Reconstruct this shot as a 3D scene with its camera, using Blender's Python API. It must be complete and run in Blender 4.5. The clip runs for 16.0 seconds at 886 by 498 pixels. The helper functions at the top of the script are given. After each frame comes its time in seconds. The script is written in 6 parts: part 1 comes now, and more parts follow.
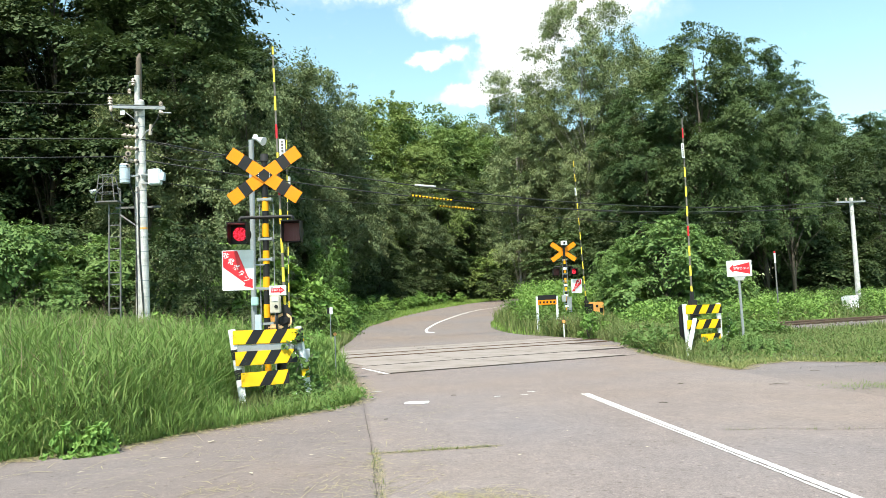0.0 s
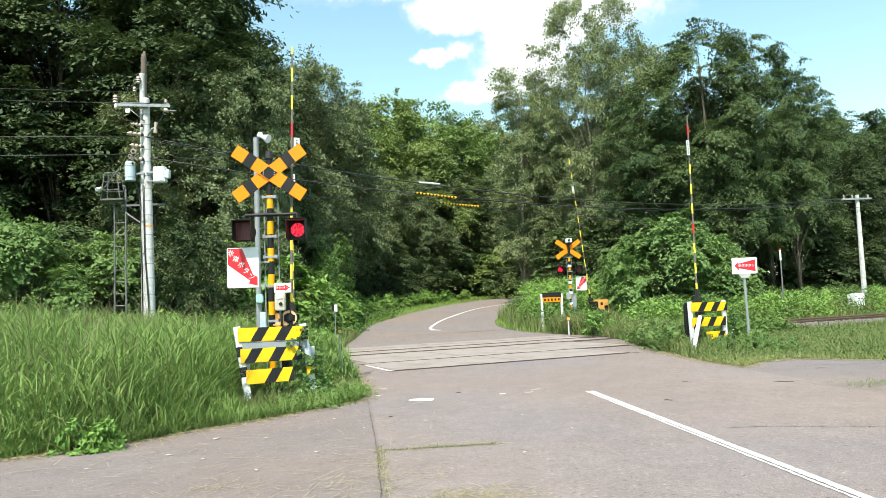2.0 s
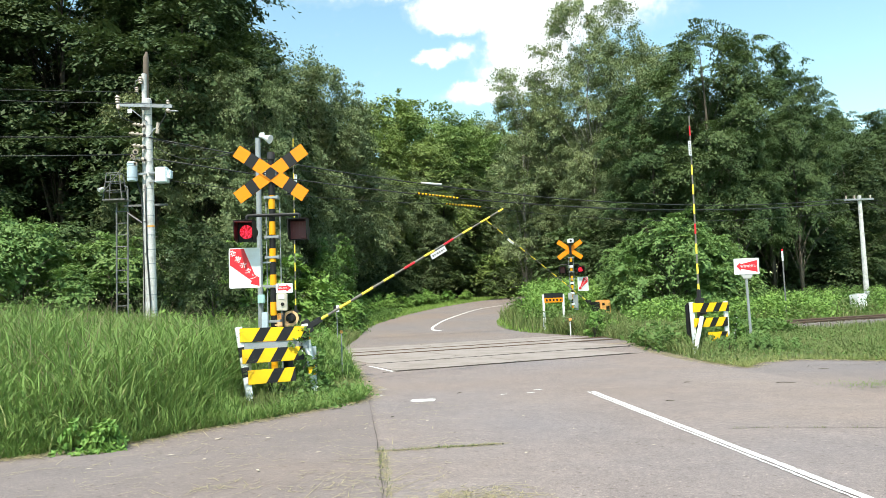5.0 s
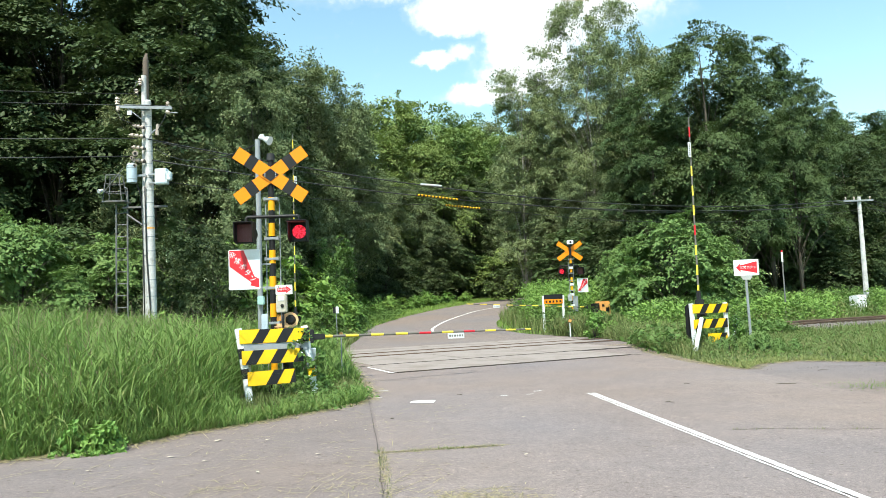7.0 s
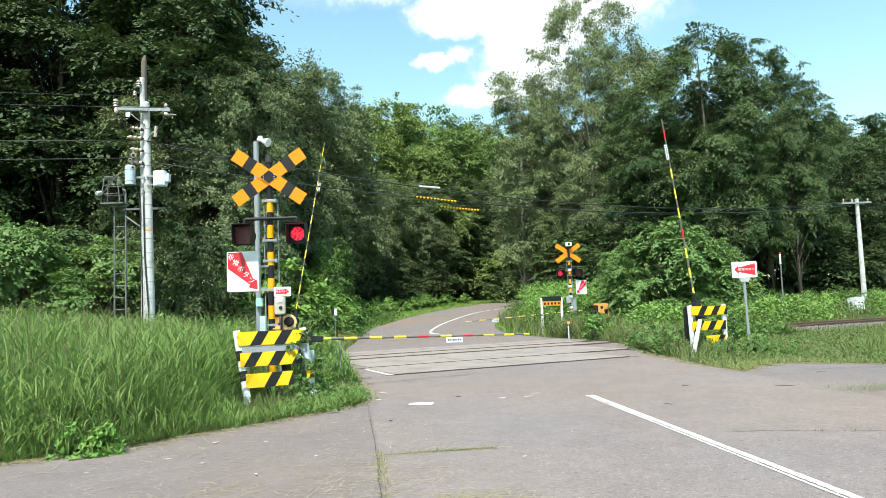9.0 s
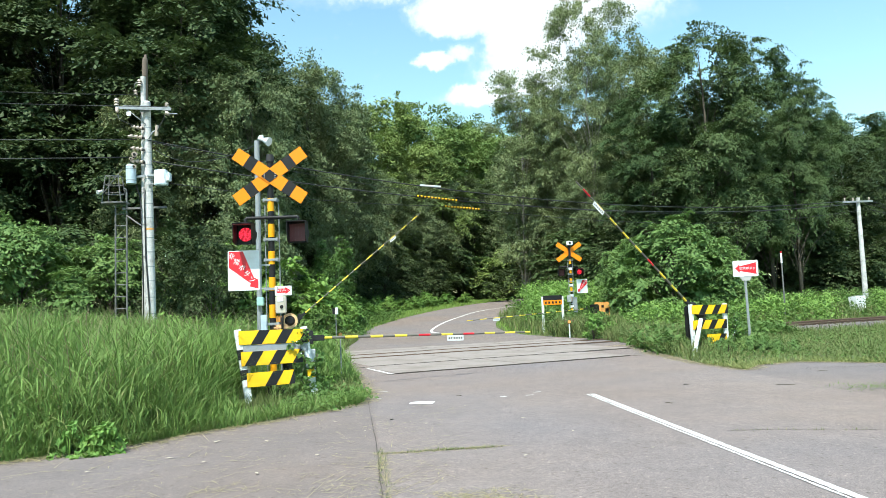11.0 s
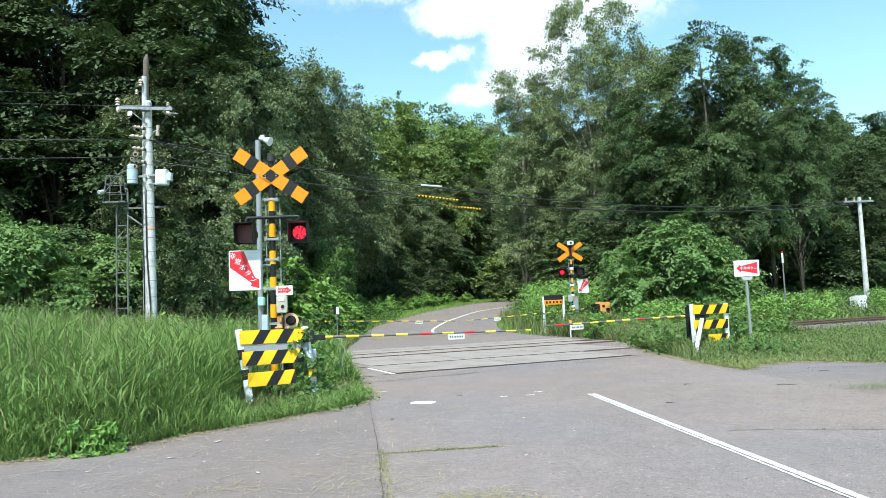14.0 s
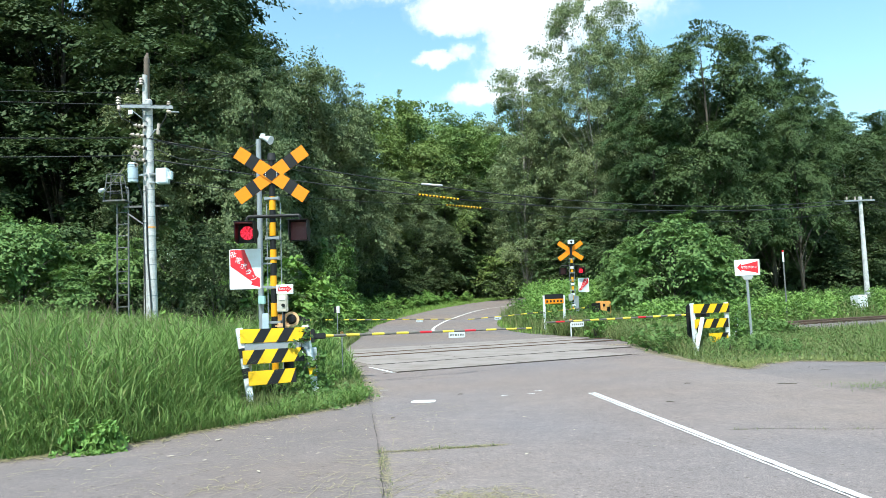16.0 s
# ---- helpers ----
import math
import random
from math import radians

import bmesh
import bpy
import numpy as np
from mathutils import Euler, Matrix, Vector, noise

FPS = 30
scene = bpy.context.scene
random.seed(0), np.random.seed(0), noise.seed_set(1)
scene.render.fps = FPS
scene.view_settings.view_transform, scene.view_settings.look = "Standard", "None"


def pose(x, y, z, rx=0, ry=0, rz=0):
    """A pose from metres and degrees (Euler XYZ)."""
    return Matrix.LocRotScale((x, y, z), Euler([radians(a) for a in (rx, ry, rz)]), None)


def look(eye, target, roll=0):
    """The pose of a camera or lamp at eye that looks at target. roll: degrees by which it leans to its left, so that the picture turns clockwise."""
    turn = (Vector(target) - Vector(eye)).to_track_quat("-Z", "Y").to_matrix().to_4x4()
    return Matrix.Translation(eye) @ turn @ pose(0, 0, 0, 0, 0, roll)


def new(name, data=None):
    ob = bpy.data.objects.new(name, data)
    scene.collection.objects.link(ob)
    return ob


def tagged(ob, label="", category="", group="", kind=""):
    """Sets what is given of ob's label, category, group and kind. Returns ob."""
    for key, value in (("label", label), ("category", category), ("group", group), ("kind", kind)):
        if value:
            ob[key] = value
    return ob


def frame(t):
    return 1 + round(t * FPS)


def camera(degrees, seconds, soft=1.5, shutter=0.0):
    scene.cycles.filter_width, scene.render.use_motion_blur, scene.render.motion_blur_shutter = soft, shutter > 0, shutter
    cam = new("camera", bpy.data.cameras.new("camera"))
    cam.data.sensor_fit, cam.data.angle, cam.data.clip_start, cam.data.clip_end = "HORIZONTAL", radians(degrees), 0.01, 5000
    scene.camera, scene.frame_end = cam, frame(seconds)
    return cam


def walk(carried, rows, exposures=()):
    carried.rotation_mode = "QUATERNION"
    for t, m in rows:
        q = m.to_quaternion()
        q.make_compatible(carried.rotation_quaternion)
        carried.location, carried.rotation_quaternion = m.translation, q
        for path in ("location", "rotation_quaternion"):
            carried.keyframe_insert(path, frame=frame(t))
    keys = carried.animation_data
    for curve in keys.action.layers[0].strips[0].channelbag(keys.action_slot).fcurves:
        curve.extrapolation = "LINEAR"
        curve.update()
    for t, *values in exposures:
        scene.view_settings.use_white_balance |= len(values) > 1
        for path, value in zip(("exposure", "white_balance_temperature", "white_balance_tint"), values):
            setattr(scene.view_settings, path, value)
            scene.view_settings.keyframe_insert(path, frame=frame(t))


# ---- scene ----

# ---------------------------------------------------------------- camera
EYE = (0.0, 0.0, 1.1)
cam = camera(63.0, 16.0, soft=0.65)
walk(cam, [(t, pose(*EYE, rx, ry, rz)) for t, rx, ry, rz in (
    (0.0, 94.518, 2.160, -0.369), (0.5, 94.450, 2.173, -0.252), (1.0, 94.377, 2.190, -0.153),
    (1.5, 94.337, 2.177, -0.069), (2.0, 94.329, 2.153, -0.009), (2.5, 94.315, 2.109, 0.034),
    (3.0, 94.286, 2.096, 0.058), (3.5, 94.297, 2.081, 0.106), (4.0, 94.303, 2.090, 0.120),
    (6.5, 94.472, 2.155, 0.111), (7.0, 94.480, 2.154, 0.105), (7.5, 94.542, 2.180, 0.054),
    (8.0, 94.595, 2.188, 0.037), (8.5, 94.610, 2.172, 0.002), (9.0, 94.634, 2.153, -0.017),
    (11.5, 94.546, 2.167, 0.060), (12.0, 94.606, 2.170, 0.046), (12.5, 94.604, 2.147, 0.073),
    (13.0, 94.603, 2.146, 0.123), (13.5, 94.545, 2.139, 0.104), (14.0, 94.540, 2.156, 0.127),
    (14.5, 94.476, 2.116, 0.162), (15.0, 94.473, 2.144, 0.167), (15.5, 94.459, 2.107, 0.164),
    (16.0, 94.453, 2.105, 0.166))],
    exposures=((0.0, 1.2, 6620, 5), (3.5, 1.14, 6600, 5), (7.0, 1.09, 6420, 4), (9.0, 1.11, 6340, 3), (12.5, 1.04, 5990, 2), (16.0, 1.03, 5890, 2)))

# ---------------------------------------------------------------- world and sun
SUN_EL, SUN_AZ = 58.0, 199.0     # elevation; compass bearing of the sun, from +y clockwise
world = bpy.data.worlds.new("world")
scene.world = world
world.use_nodes = True
wn, wl = world.node_tree.nodes, world.node_tree.links
sky = wn.new("ShaderNodeTexSky")
sky.sky_type, sky.sun_disc = "NISHITA", False
sky.sun_elevation, sky.sun_rotation = radians(SUN_EL), radians(SUN_AZ)
sky.air_density, sky.dust_density, sky.ozone_density = 1.25, 0.15, 0.0
tint = wn.new("ShaderNodeMix")      # summer haze: the blue leans to cyan
tint.data_type, tint.blend_type = "RGBA", "MULTIPLY"
tint.inputs[0].default_value = 1.0
tint.inputs[7].default_value = (1.09, 1.22, 1.1, 1)
wl.new(sky.outputs[0], tint.inputs[6])
wl.new(tint.outputs[2], wn["Background"].inputs[0])
wn["Background"].inputs[1].default_value = 0.1
sun = new("sun", bpy.data.lights.new("sun", "SUN"))
sun.data.energy, sun.data.angle, sun.data.color = 3.75, radians(0.8), (1.0, 0.925, 0.84)
sd = Vector((math.sin(radians(SUN_AZ)) * math.cos(radians(SUN_EL)),
             math.cos(radians(SUN_AZ)) * math.cos(radians(SUN_EL)), math.sin(radians(SUN_EL))))
sun.matrix_world = look(sd * 50, (0, 0, 0))

# ---------------------------------------------------------------- materials
def nodes_of(name):
    m = bpy.data.materials.new(name)
    m.use_nodes = True
    return m, m.node_tree.nodes, m.node_tree.links, m.node_tree.nodes["Principled BSDF"]


def noise_node(n, l, scale, detail=4.0, rough=0.6, source="Object"):
    tc = n.new("ShaderNodeTexCoord")
    t = n.new("ShaderNodeTexNoise")
    t.inputs["Scale"].default_value, t.inputs["Detail"].default_value = scale, detail
    t.inputs["Roughness"].default_value = rough
    l.new(tc.outputs[source], t.inputs["Vector"])
    return t


def ramp(n, l, src, stops):
    r = n.new("ShaderNodeValToRGB")
    r.color_ramp.elements[0].position, r.color_ramp.elements[0].color = stops[0][0], (*stops[0][1], 1)
    r.color_ramp.elements[1].position, r.color_ramp.elements[1].color = stops[-1][0], (*stops[-1][1], 1)
    for p, c in stops[1:-1]:
        e = r.color_ramp.elements.new(p)
        e.color = (*c, 1)
    l.new(src, r.inputs[0])
    return r


def mixer(n, l, fac, a, b, mode="MIX"):
    m = n.new("ShaderNodeMix")
    m.data_type, m.blend_type = "RGBA", mode
    if isinstance(fac, float):
        m.inputs[0].default_value = fac
    else:
        l.new(fac, m.inputs[0])
    for sock, v in ((m.inputs[6], a), (m.inputs[7], b)):
        if isinstance(v, tuple):
            sock.default_value = (*v, 1)
        else:
            l.new(v, sock)
    return m.outputs[2]


def mat(name, base, rough=0.5, metal=0.0, dirt=(0.12, 0.1, 0.08), amount=0.35, coarse=2.5, fine=60.0, bump=0.15,
        spec=0.5):
    """Paint, metal, concrete or plastic, with stains at one scale and grain at another."""
    m, n, l, p = nodes_of(name)
    big = noise_node(n, l, coarse, 6.0, 0.65)
    small = noise_node(n, l, fine, 3.0)
    stain = ramp(n, l, big.outputs[0], ((0.45, (0, 0, 0)), (0.75, (amount, amount, amount))))
    lo, hi = (0.96, 1.02) if bump < 0.06 else (0.84, 1.1)
    grain = ramp(n, l, small.outputs[0], ((0.3, (lo, lo, lo)), (0.7, (hi, hi, hi))))
    c = mixer(n, l, stain.outputs[0], base, dirt)
    c = mixer(n, l, 1.0, c, grain.outputs[0], "MULTIPLY")
    l.new(c, p.inputs["Base Color"])
    rr = ramp(n, l, big.outputs[0], ((0.3, (rough * 0.85,) * 3), (0.75, (min(1, rough * 1.25),) * 3)))
    l.new(rr.outputs[0], p.inputs["Roughness"])
    p.inputs["Metallic"].default_value, p.inputs["Specular IOR Level"].default_value = metal, spec
    if bump:
        b = n.new("ShaderNodeBump")
        b.inputs["Strength"].default_value, b.inputs["Distance"].default_value = bump, 0.004
        l.new(small.outputs[0], b.inputs["Height"])
        l.new(b.outputs[0], p.inputs["Normal"])
    return m


def leaf_mat(name, dark, light, through_col, gloss=0.45):
    """Leaves: each one its own tone, light shining through."""
    m, n, l, p = nodes_of(name)
    geo = n.new("ShaderNodeNewGeometry")
    obj = n.new("ShaderNodeObjectInfo")
    big = noise_node(n, l, 0.35, 3.0)
    c1 = mixer(n, l, geo.outputs["Random Per Island"], dark, light)
    c2 = mixer(n, l, big.outputs[0], c1, mixer(n, l, 0.5, c1, tuple(v * 1.25 for v in light)))
    tone = ramp(n, l, obj.outputs["Random"], ((0.0, (0.85, 0.92, 0.9)), (1.0, (1.12, 1.05, 1.0))))
    c3 = mixer(n, l, 1.0, c2, tone.outputs[0], "MULTIPLY")
    l.new(c3, p.inputs["Base Color"])
    p.inputs["Roughness"].default_value = gloss + 0.1
    p.inputs["Specular IOR Level"].default_value = 0.2
    tr = n.new("ShaderNodeBsdfTranslucent")
    l.new(mixer(n, l, 0.6, c3, through_col), tr.inputs[0])
    mx = n.new("ShaderNodeMixShader")
    mx.inputs[0].default_value = 0.2
    l.new(p.outputs[0], mx.inputs[1])
    l.new(tr.outputs[0], mx.inputs[2])
    l.new(mx.outputs[0], n["Material Output"].inputs[0])
    return m


def asphalt_mat(name, dark, light, patchy):
    m, n, l, p = nodes_of(name)
    patch = noise_node(n, l, 0.35, 5.0, 0.65)
    mid = noise_node(n, l, 3.5, 5.0, 0.7)
    grit = noise_node(n, l, 140.0, 2.0)
    c = mixer(n, l, patch.outputs[0], dark, light)
    md = ramp(n, l, mid.outputs[0], ((0.3, (0.92, 0.915, 0.91)), (0.72, (1.07, 1.07, 1.065))))
    c = mixer(n, l, 1.0, c, md.outputs[0], "MULTIPLY")
    gr = ramp(n, l, grit.outputs[0], ((0.32, (0.6, 0.6, 0.6)), (0.5, (1, 1, 1)), (0.7, (1.42, 1.4, 1.36))))
    c = mixer(n, l, 1.0, c, gr.outputs[0], "MULTIPLY")
    chips = noise_node(n, l, 38.0, 3.0, 0.7)
    ch = ramp(n, l, chips.outputs[0], ((0.3, (0.86, 0.86, 0.865)), (0.52, (1, 1, 1)), (0.72, (1.2, 1.19, 1.16))))
    c = mixer(n, l, 1.0, c, ch.outputs[0], "MULTIPLY")
    wide = noise_node(n, l, 0.22, 3.0, 0.5)
    wd = ramp(n, l, wide.outputs[0], ((0.35, (1.06, 1.0, 0.93)), (0.65, (0.95, 0.99, 1.05))))
    c = mixer(n, l, 1.0, c, wd.outputs[0], "MULTIPLY")
    worn = noise_node(n, l, 1.1, 7.0, 0.75)
    wr = ramp(n, l, worn.outputs[0], ((0.35, (0.93, 0.935, 0.945)), (0.55, (1, 1, 1)), (0.7, (1.06, 1.04, 1.015))))
    c = mixer(n, l, 1.0, c, wr.outputs[0], "MULTIPLY")
    tc = n.new("ShaderNodeTexCoord")
    for size, stone in ((26.0, (1.5, 1.46, 1.4)), (17.0, (0.62, 0.6, 0.58))):
        vo = n.new("ShaderNodeTexVoronoi")
        vo.inputs["Scale"].default_value = size
        l.new(tc.outputs["Object"], vo.inputs["Vector"])
        dot = ramp(n, l, vo.outputs["Distance"], ((0.12, (1, 1, 1)), (0.3, (0, 0, 0))))
        some = ramp(n, l, vo.outputs["Color"], ((0.62, (0, 0, 0)), (0.68, (1, 1, 1))))
        pick = mixer(n, l, 1.0, dot.outputs[0], some.outputs[0], "MULTIPLY")
        c = mixer(n, l, 1.0, c, mixer(n, l, pick, (1.0, 1.0, 1.0), stone), "MULTIPLY")
    dust = ramp(n, l, patch.outputs[0], ((0.52, (0, 0, 0)), (0.78, (patchy, patchy, patchy))))
    c = mixer(n, l, dust.outputs[0], c, (0.29, 0.225, 0.165))
    l.new(c, p.inputs["Base Color"])
    p.inputs["Roughness"].default_value, p.inputs["Specular IOR Level"].default_value = 0.9, 0.3
    b = n.new("ShaderNodeBump")
    b.inputs["Strength"].default_value, b.inputs["Distance"].default_value = 0.5, 0.006
    l.new(grit.outputs[0], b.inputs["Height"])
    l.new(b.outputs[0], p.inputs["Normal"])
    return m


def paint_mat():
    """Old road paint, rubbed away in flecks so that the asphalt shows through."""
    m, n, l, p = nodes_of("road_paint")
    flecks = noise_node(n, l, 34.0, 6.0, 0.7)
    worn = noise_node(n, l, 4.0, 3.0)
    add = n.new("ShaderNodeMath")
    add.operation = "MULTIPLY_ADD"
    l.new(worn.outputs[0], add.inputs[0])
    add.inputs[1].default_value = 0.45
    l.new(flecks.outputs[0], add.inputs[2])
    bare = ramp(n, l, add.outputs[0], ((0.8, (0, 0, 0)), (0.86, (0.85, 0.85, 0.85))))
    tone = ramp(n, l, worn.outputs[0], ((0.3, (0.6, 0.59, 0.56)), (0.7, (0.76, 0.75, 0.72))))
    l.new(mixer(n, l, bare.outputs[0], tone.outputs[0], (0.22, 0.19, 0.17)), p.inputs["Base Color"])
    p.inputs["Roughness"].default_value = 0.75
    return m


def soil_mat():
    m, n, l, p = nodes_of("soil_and_grass")
    a = noise_node(n, l, 0.6, 6.0)
    b2 = noise_node(n, l, 9.0, 5.0)
    c = mixer(n, l, a.outputs[0], (0.045, 0.075, 0.02), (0.1, 0.13, 0.04))
    s = ramp(n, l, b2.outputs[0], ((0.4, (0, 0, 0)), (0.7, (0.7, 0.7, 0.7))))
    c = mixer(n, l, s.outputs[0], c, (0.17, 0.14, 0.09))
    l.new(c, p.inputs["Base Color"])
    p.inputs["Roughness"].default_value = 0.95
    b = n.new("ShaderNodeBump")
    b.inputs["Strength"].default_value, b.inputs["Distance"].default_value = 0.8, 0.06
    l.new(b2.outputs[0], b.inputs["Height"])
    l.new(b.outputs[0], p.inputs["Normal"])
    return m


def glow_mat(name, colour, strength):
    m, n, l, p = nodes_of(name)
    p.inputs["Base Color"].default_value = (*colour, 1)
    p.inputs["Emission Color"].default_value = (*colour, 1)
    p.inputs["Emission Strength"].default_value = strength
    return m


def cloud_mat():
    """Cumulus very far behind the trees: a large bank, its lower wing, a small puff and a thin veil, with ragged edges."""
    m, n, l, p = nodes_of("cloud")
    rag = noise_node(n, l, 0.009, 9.0, 0.6)
    fine = noise_node(n, l, 0.022, 7.0, 0.62)
    tc = n.new("ShaderNodeTexCoord")
    warp = n.new("ShaderNodeVectorMath")
    warp.operation = "MULTIPLY_ADD"
    l.new(rag.outputs["Color"], warp.inputs[0])
    warp.inputs[1].default_value = (150, 0, 110)
    l.new(tc.outputs["Object"], warp.inputs[2])
    total = None
    for cx, cz, rx, rz, dense in ((430, 1090, 560, 260, 1), (65, 985, 200, 85, 1), (300, 775, 220, 125, 1), (120, 705, 150, 50, 0.95), (330, 890, 200, 140, 0.8),
                                  (-8, 832, 80, 36, 0.95), (85, 855, 80, 45, 0.55), (-380, 1150, 420, 150, 0.42), (-150, 1130, 300, 130, 0.45)):
        mp = n.new("ShaderNodeMapping")
        mp.inputs["Scale"].default_value = (1 / rx, 0.001, 1 / rz)
        mp.inputs["Location"].default_value = (-(cx + 75) / rx, 0, -(cz + 55) / rz)
        l.new(warp.outputs[0], mp.inputs[0])
        grad = n.new("ShaderNodeTexGradient")
        grad.gradient_type = "SPHERICAL"
        l.new(mp.outputs[0], grad.inputs[0])
        w = n.new("ShaderNodeMath")
        w.operation = "MULTIPLY_ADD"
        l.new(grad.outputs[0], w.inputs[0])
        w.inputs[1].default_value = dense
        if total:
            l.new(total, w.inputs[2])
        else:
            w.inputs[2].default_value = 0.0
        total = w.outputs[0]
    add = n.new("ShaderNodeMath")
    add.operation = "MULTIPLY_ADD"
    l.new(fine.outputs[0], add.inputs[0])
    add.inputs[1].default_value = 0.5
    l.new(total, add.inputs[2])
    a = ramp(n, l, add.outputs[0], ((0.3, (0.0, 0.0, 0.0)), (0.45, (0.12, 0.12, 0.12)), (0.62, (0.7, 0.7, 0.7)), (0.85, (1, 1, 1))))
    em = n.new("ShaderNodeEmission")
    em.inputs[0].default_value, em.inputs[1].default_value = (0.95, 0.98, 1, 1), 0.62
    tp = n.new("ShaderNodeBsdfTransparent")
    mx = n.new("ShaderNodeMixShader")
    l.new(a.outputs[0], mx.inputs[0])
    l.new(tp.outputs[0], mx.inputs[1])
    l.new(em.outputs[0], mx.inputs[2])
    l.new(mx.outputs[0], n["Material Output"].inputs[0])
    return m


def grass_mat(name, root, tip, dry):
    m, n, l, p = nodes_of(name)
    geo = n.new("ShaderNodeNewGeometry")
    big = noise_node(n, l, 0.5, 3.0)
    c = mixer(n, l, geo.outputs["Random Per Island"], root, tip)
    c = mixer(n, l, big.outputs[0], c, mixer(n, l, 0.4, c, dry))
    some = ramp(n, l, geo.outputs["Random Per Island"], ((0.94, (0, 0, 0)), (0.98, (0.7, 0.7, 0.7))))
    c = mixer(n, l, some.outputs[0], c, dry)
    l.new(c, p.inputs["Base Color"])
    p.inputs["Roughness"].default_value, p.inputs["Specular IOR Level"].default_value = 0.65, 0.18
    tr = n.new("ShaderNodeBsdfTranslucent")
    l.new(c, tr.inputs[0])
    mx = n.new("ShaderNodeMixShader")
    mx.inputs[0].default_value = 0.3
    l.new(p.outputs[0], mx.inputs[1])
    l.new(tr.outputs[0], mx.inputs[2])
    l.new(mx.outputs[0], n["Material Output"].inputs[0])
    return m


M_ROAD = asphalt_mat("worn_asphalt", (0.192, 0.162, 0.153), (0.24, 0.204, 0.193), 0.3)
M_APRON = asphalt_mat("old_asphalt", (0.163, 0.138, 0.13), (0.223, 0.19, 0.18), 0.3)
M_FARROAD = asphalt_mat("far_asphalt", (0.18, 0.153, 0.142), (0.222, 0.19, 0.176), 0.2)
M_SLAB = mat("crossing_concrete", (0.288, 0.248, 0.222), 0.9, 0, (0.17, 0.135, 0.105), 0.75, 1.4, 30, 0.4)
M_JOINT = mat("dirty_joint", (0.05, 0.04, 0.035), 0.95, 0, (0.1, 0.08, 0.05), 0.5, 6, 60, 0.4)
M_RAIL = mat("rusty_rail", (0.15, 0.1, 0.072), 0.75, 0.3, (0.16, 0.08, 0.04), 0.5, 5, 90, 0.3)
M_BALLAST = mat("ballast_stone", (0.17, 0.15, 0.138), 0.95, 0, (0.16, 0.1, 0.08), 0.6, 3, 30, 0.5)
M_GRAVEL = mat("pale_gravel", (0.22, 0.2, 0.185), 0.95, 0, (0.16, 0.13, 0.11), 0.6, 12, 60, 0.3)
M_SOIL = soil_mat()
M_PAINT = paint_mat()
M_YELLOW = mat("amber_paint", (0.8, 0.245, 0.001), 0.5, 0, (0.4, 0.2, 0.03), 0.2, 3.5, 70, 0.02, 0.3)
M_GOLD = mat("golden_paint", (0.83, 0.37, 0.004), 0.5, 0, (0.4, 0.22, 0.03), 0.25, 3.5, 70, 0.02, 0.3)
M_YELLOW2 = mat("lemon_paint", (0.87, 0.52, 0.008), 0.5, 0, (0.4, 0.24, 0.04), 0.28, 3.5, 70, 0.02, 0.3)
M_LEMON = mat("pale_yellow_paint", (0.85, 0.66, 0.06), 0.45, 0, (0.5, 0.4, 0.15), 0.3, 6, 70, 0.02, 0.4)
M_BLACK = mat("black_paint", (0.01, 0.01, 0.011), 0.5, 0, (0.035, 0.03, 0.028), 0.4, 5, 70, 0.03, 0.3)
M_RED = mat("red_paint", (0.62, 0.012, 0.025), 0.4, 0, (0.4, 0.05, 0.05), 0.2, 4, 70, 0.04)
M_WHITE = mat("white_paint", (0.72, 0.74, 0.76), 0.4, 0, (0.35, 0.32, 0.28), 0.35, 4, 60, 0.05)
M_GALV = mat("galvanised_steel", (0.3, 0.325, 0.34), 0.6, 0.3, (0.25, 0.25, 0.25), 0.5, 5, 80, 0.08)
M_GREY = mat("grey_enamel", (0.42, 0.43, 0.42), 0.5, 0, (0.2, 0.18, 0.15), 0.4, 4, 60, 0.06)
M_CONC = mat("pole_concrete", (0.58, 0.575, 0.565), 0.9, 0, (0.2, 0.19, 0.17), 0.75, 3.5, 40, 0.4)
M_WOOD = mat("weathered_pole_wood", (0.14, 0.11, 0.085), 0.9, 0, (0.06, 0.05, 0.04), 0.6, 2, 30, 0.4)
M_ORANGE = mat("orange_enamel", (0.78, 0.38, 0.11), 0.45, 0, (0.3, 0.15, 0.08), 0.35, 4, 60, 0.06)
M_PEACH = mat("peach_enamel", (0.8, 0.5, 0.26), 0.45, 0, (0.4, 0.22, 0.12), 0.35, 4, 60, 0.06)
M_RUBBER = mat("black_rubber", (0.015, 0.015, 0.016), 0.6, 0, (0.05, 0.045, 0.04), 0.4, 6, 60, 0.2)
M_CERAMIC = mat("porcelain", (0.44, 0.37, 0.31), 0.25, 0, (0.3, 0.2, 0.15), 0.3, 8, 60, 0.02)
M_DARKRED = mat("unlit_red_lens", (0.13, 0.028, 0.032), 0.5, 0, (0.04, 0.02, 0.02), 0.3, 8, 60, 0.05)
M_LED = glow_mat("red_led", (1.0, 0.03, 0.07), 1.5)
M_LEDBACK = glow_mat("red_led_board", (0.5, 0.0, 0.02), 0.16)
M_BAND = mat("weathered_dark_band", (0.13, 0.12, 0.1), 0.6, 0, (0.3, 0.28, 0.25), 0.5, 6, 60, 0.05)
M_WIRE = mat("black_cable", (0.022, 0.022, 0.024), 0.6, 0, (0.05, 0.05, 0.05), 0.3, 3, 30, 0)
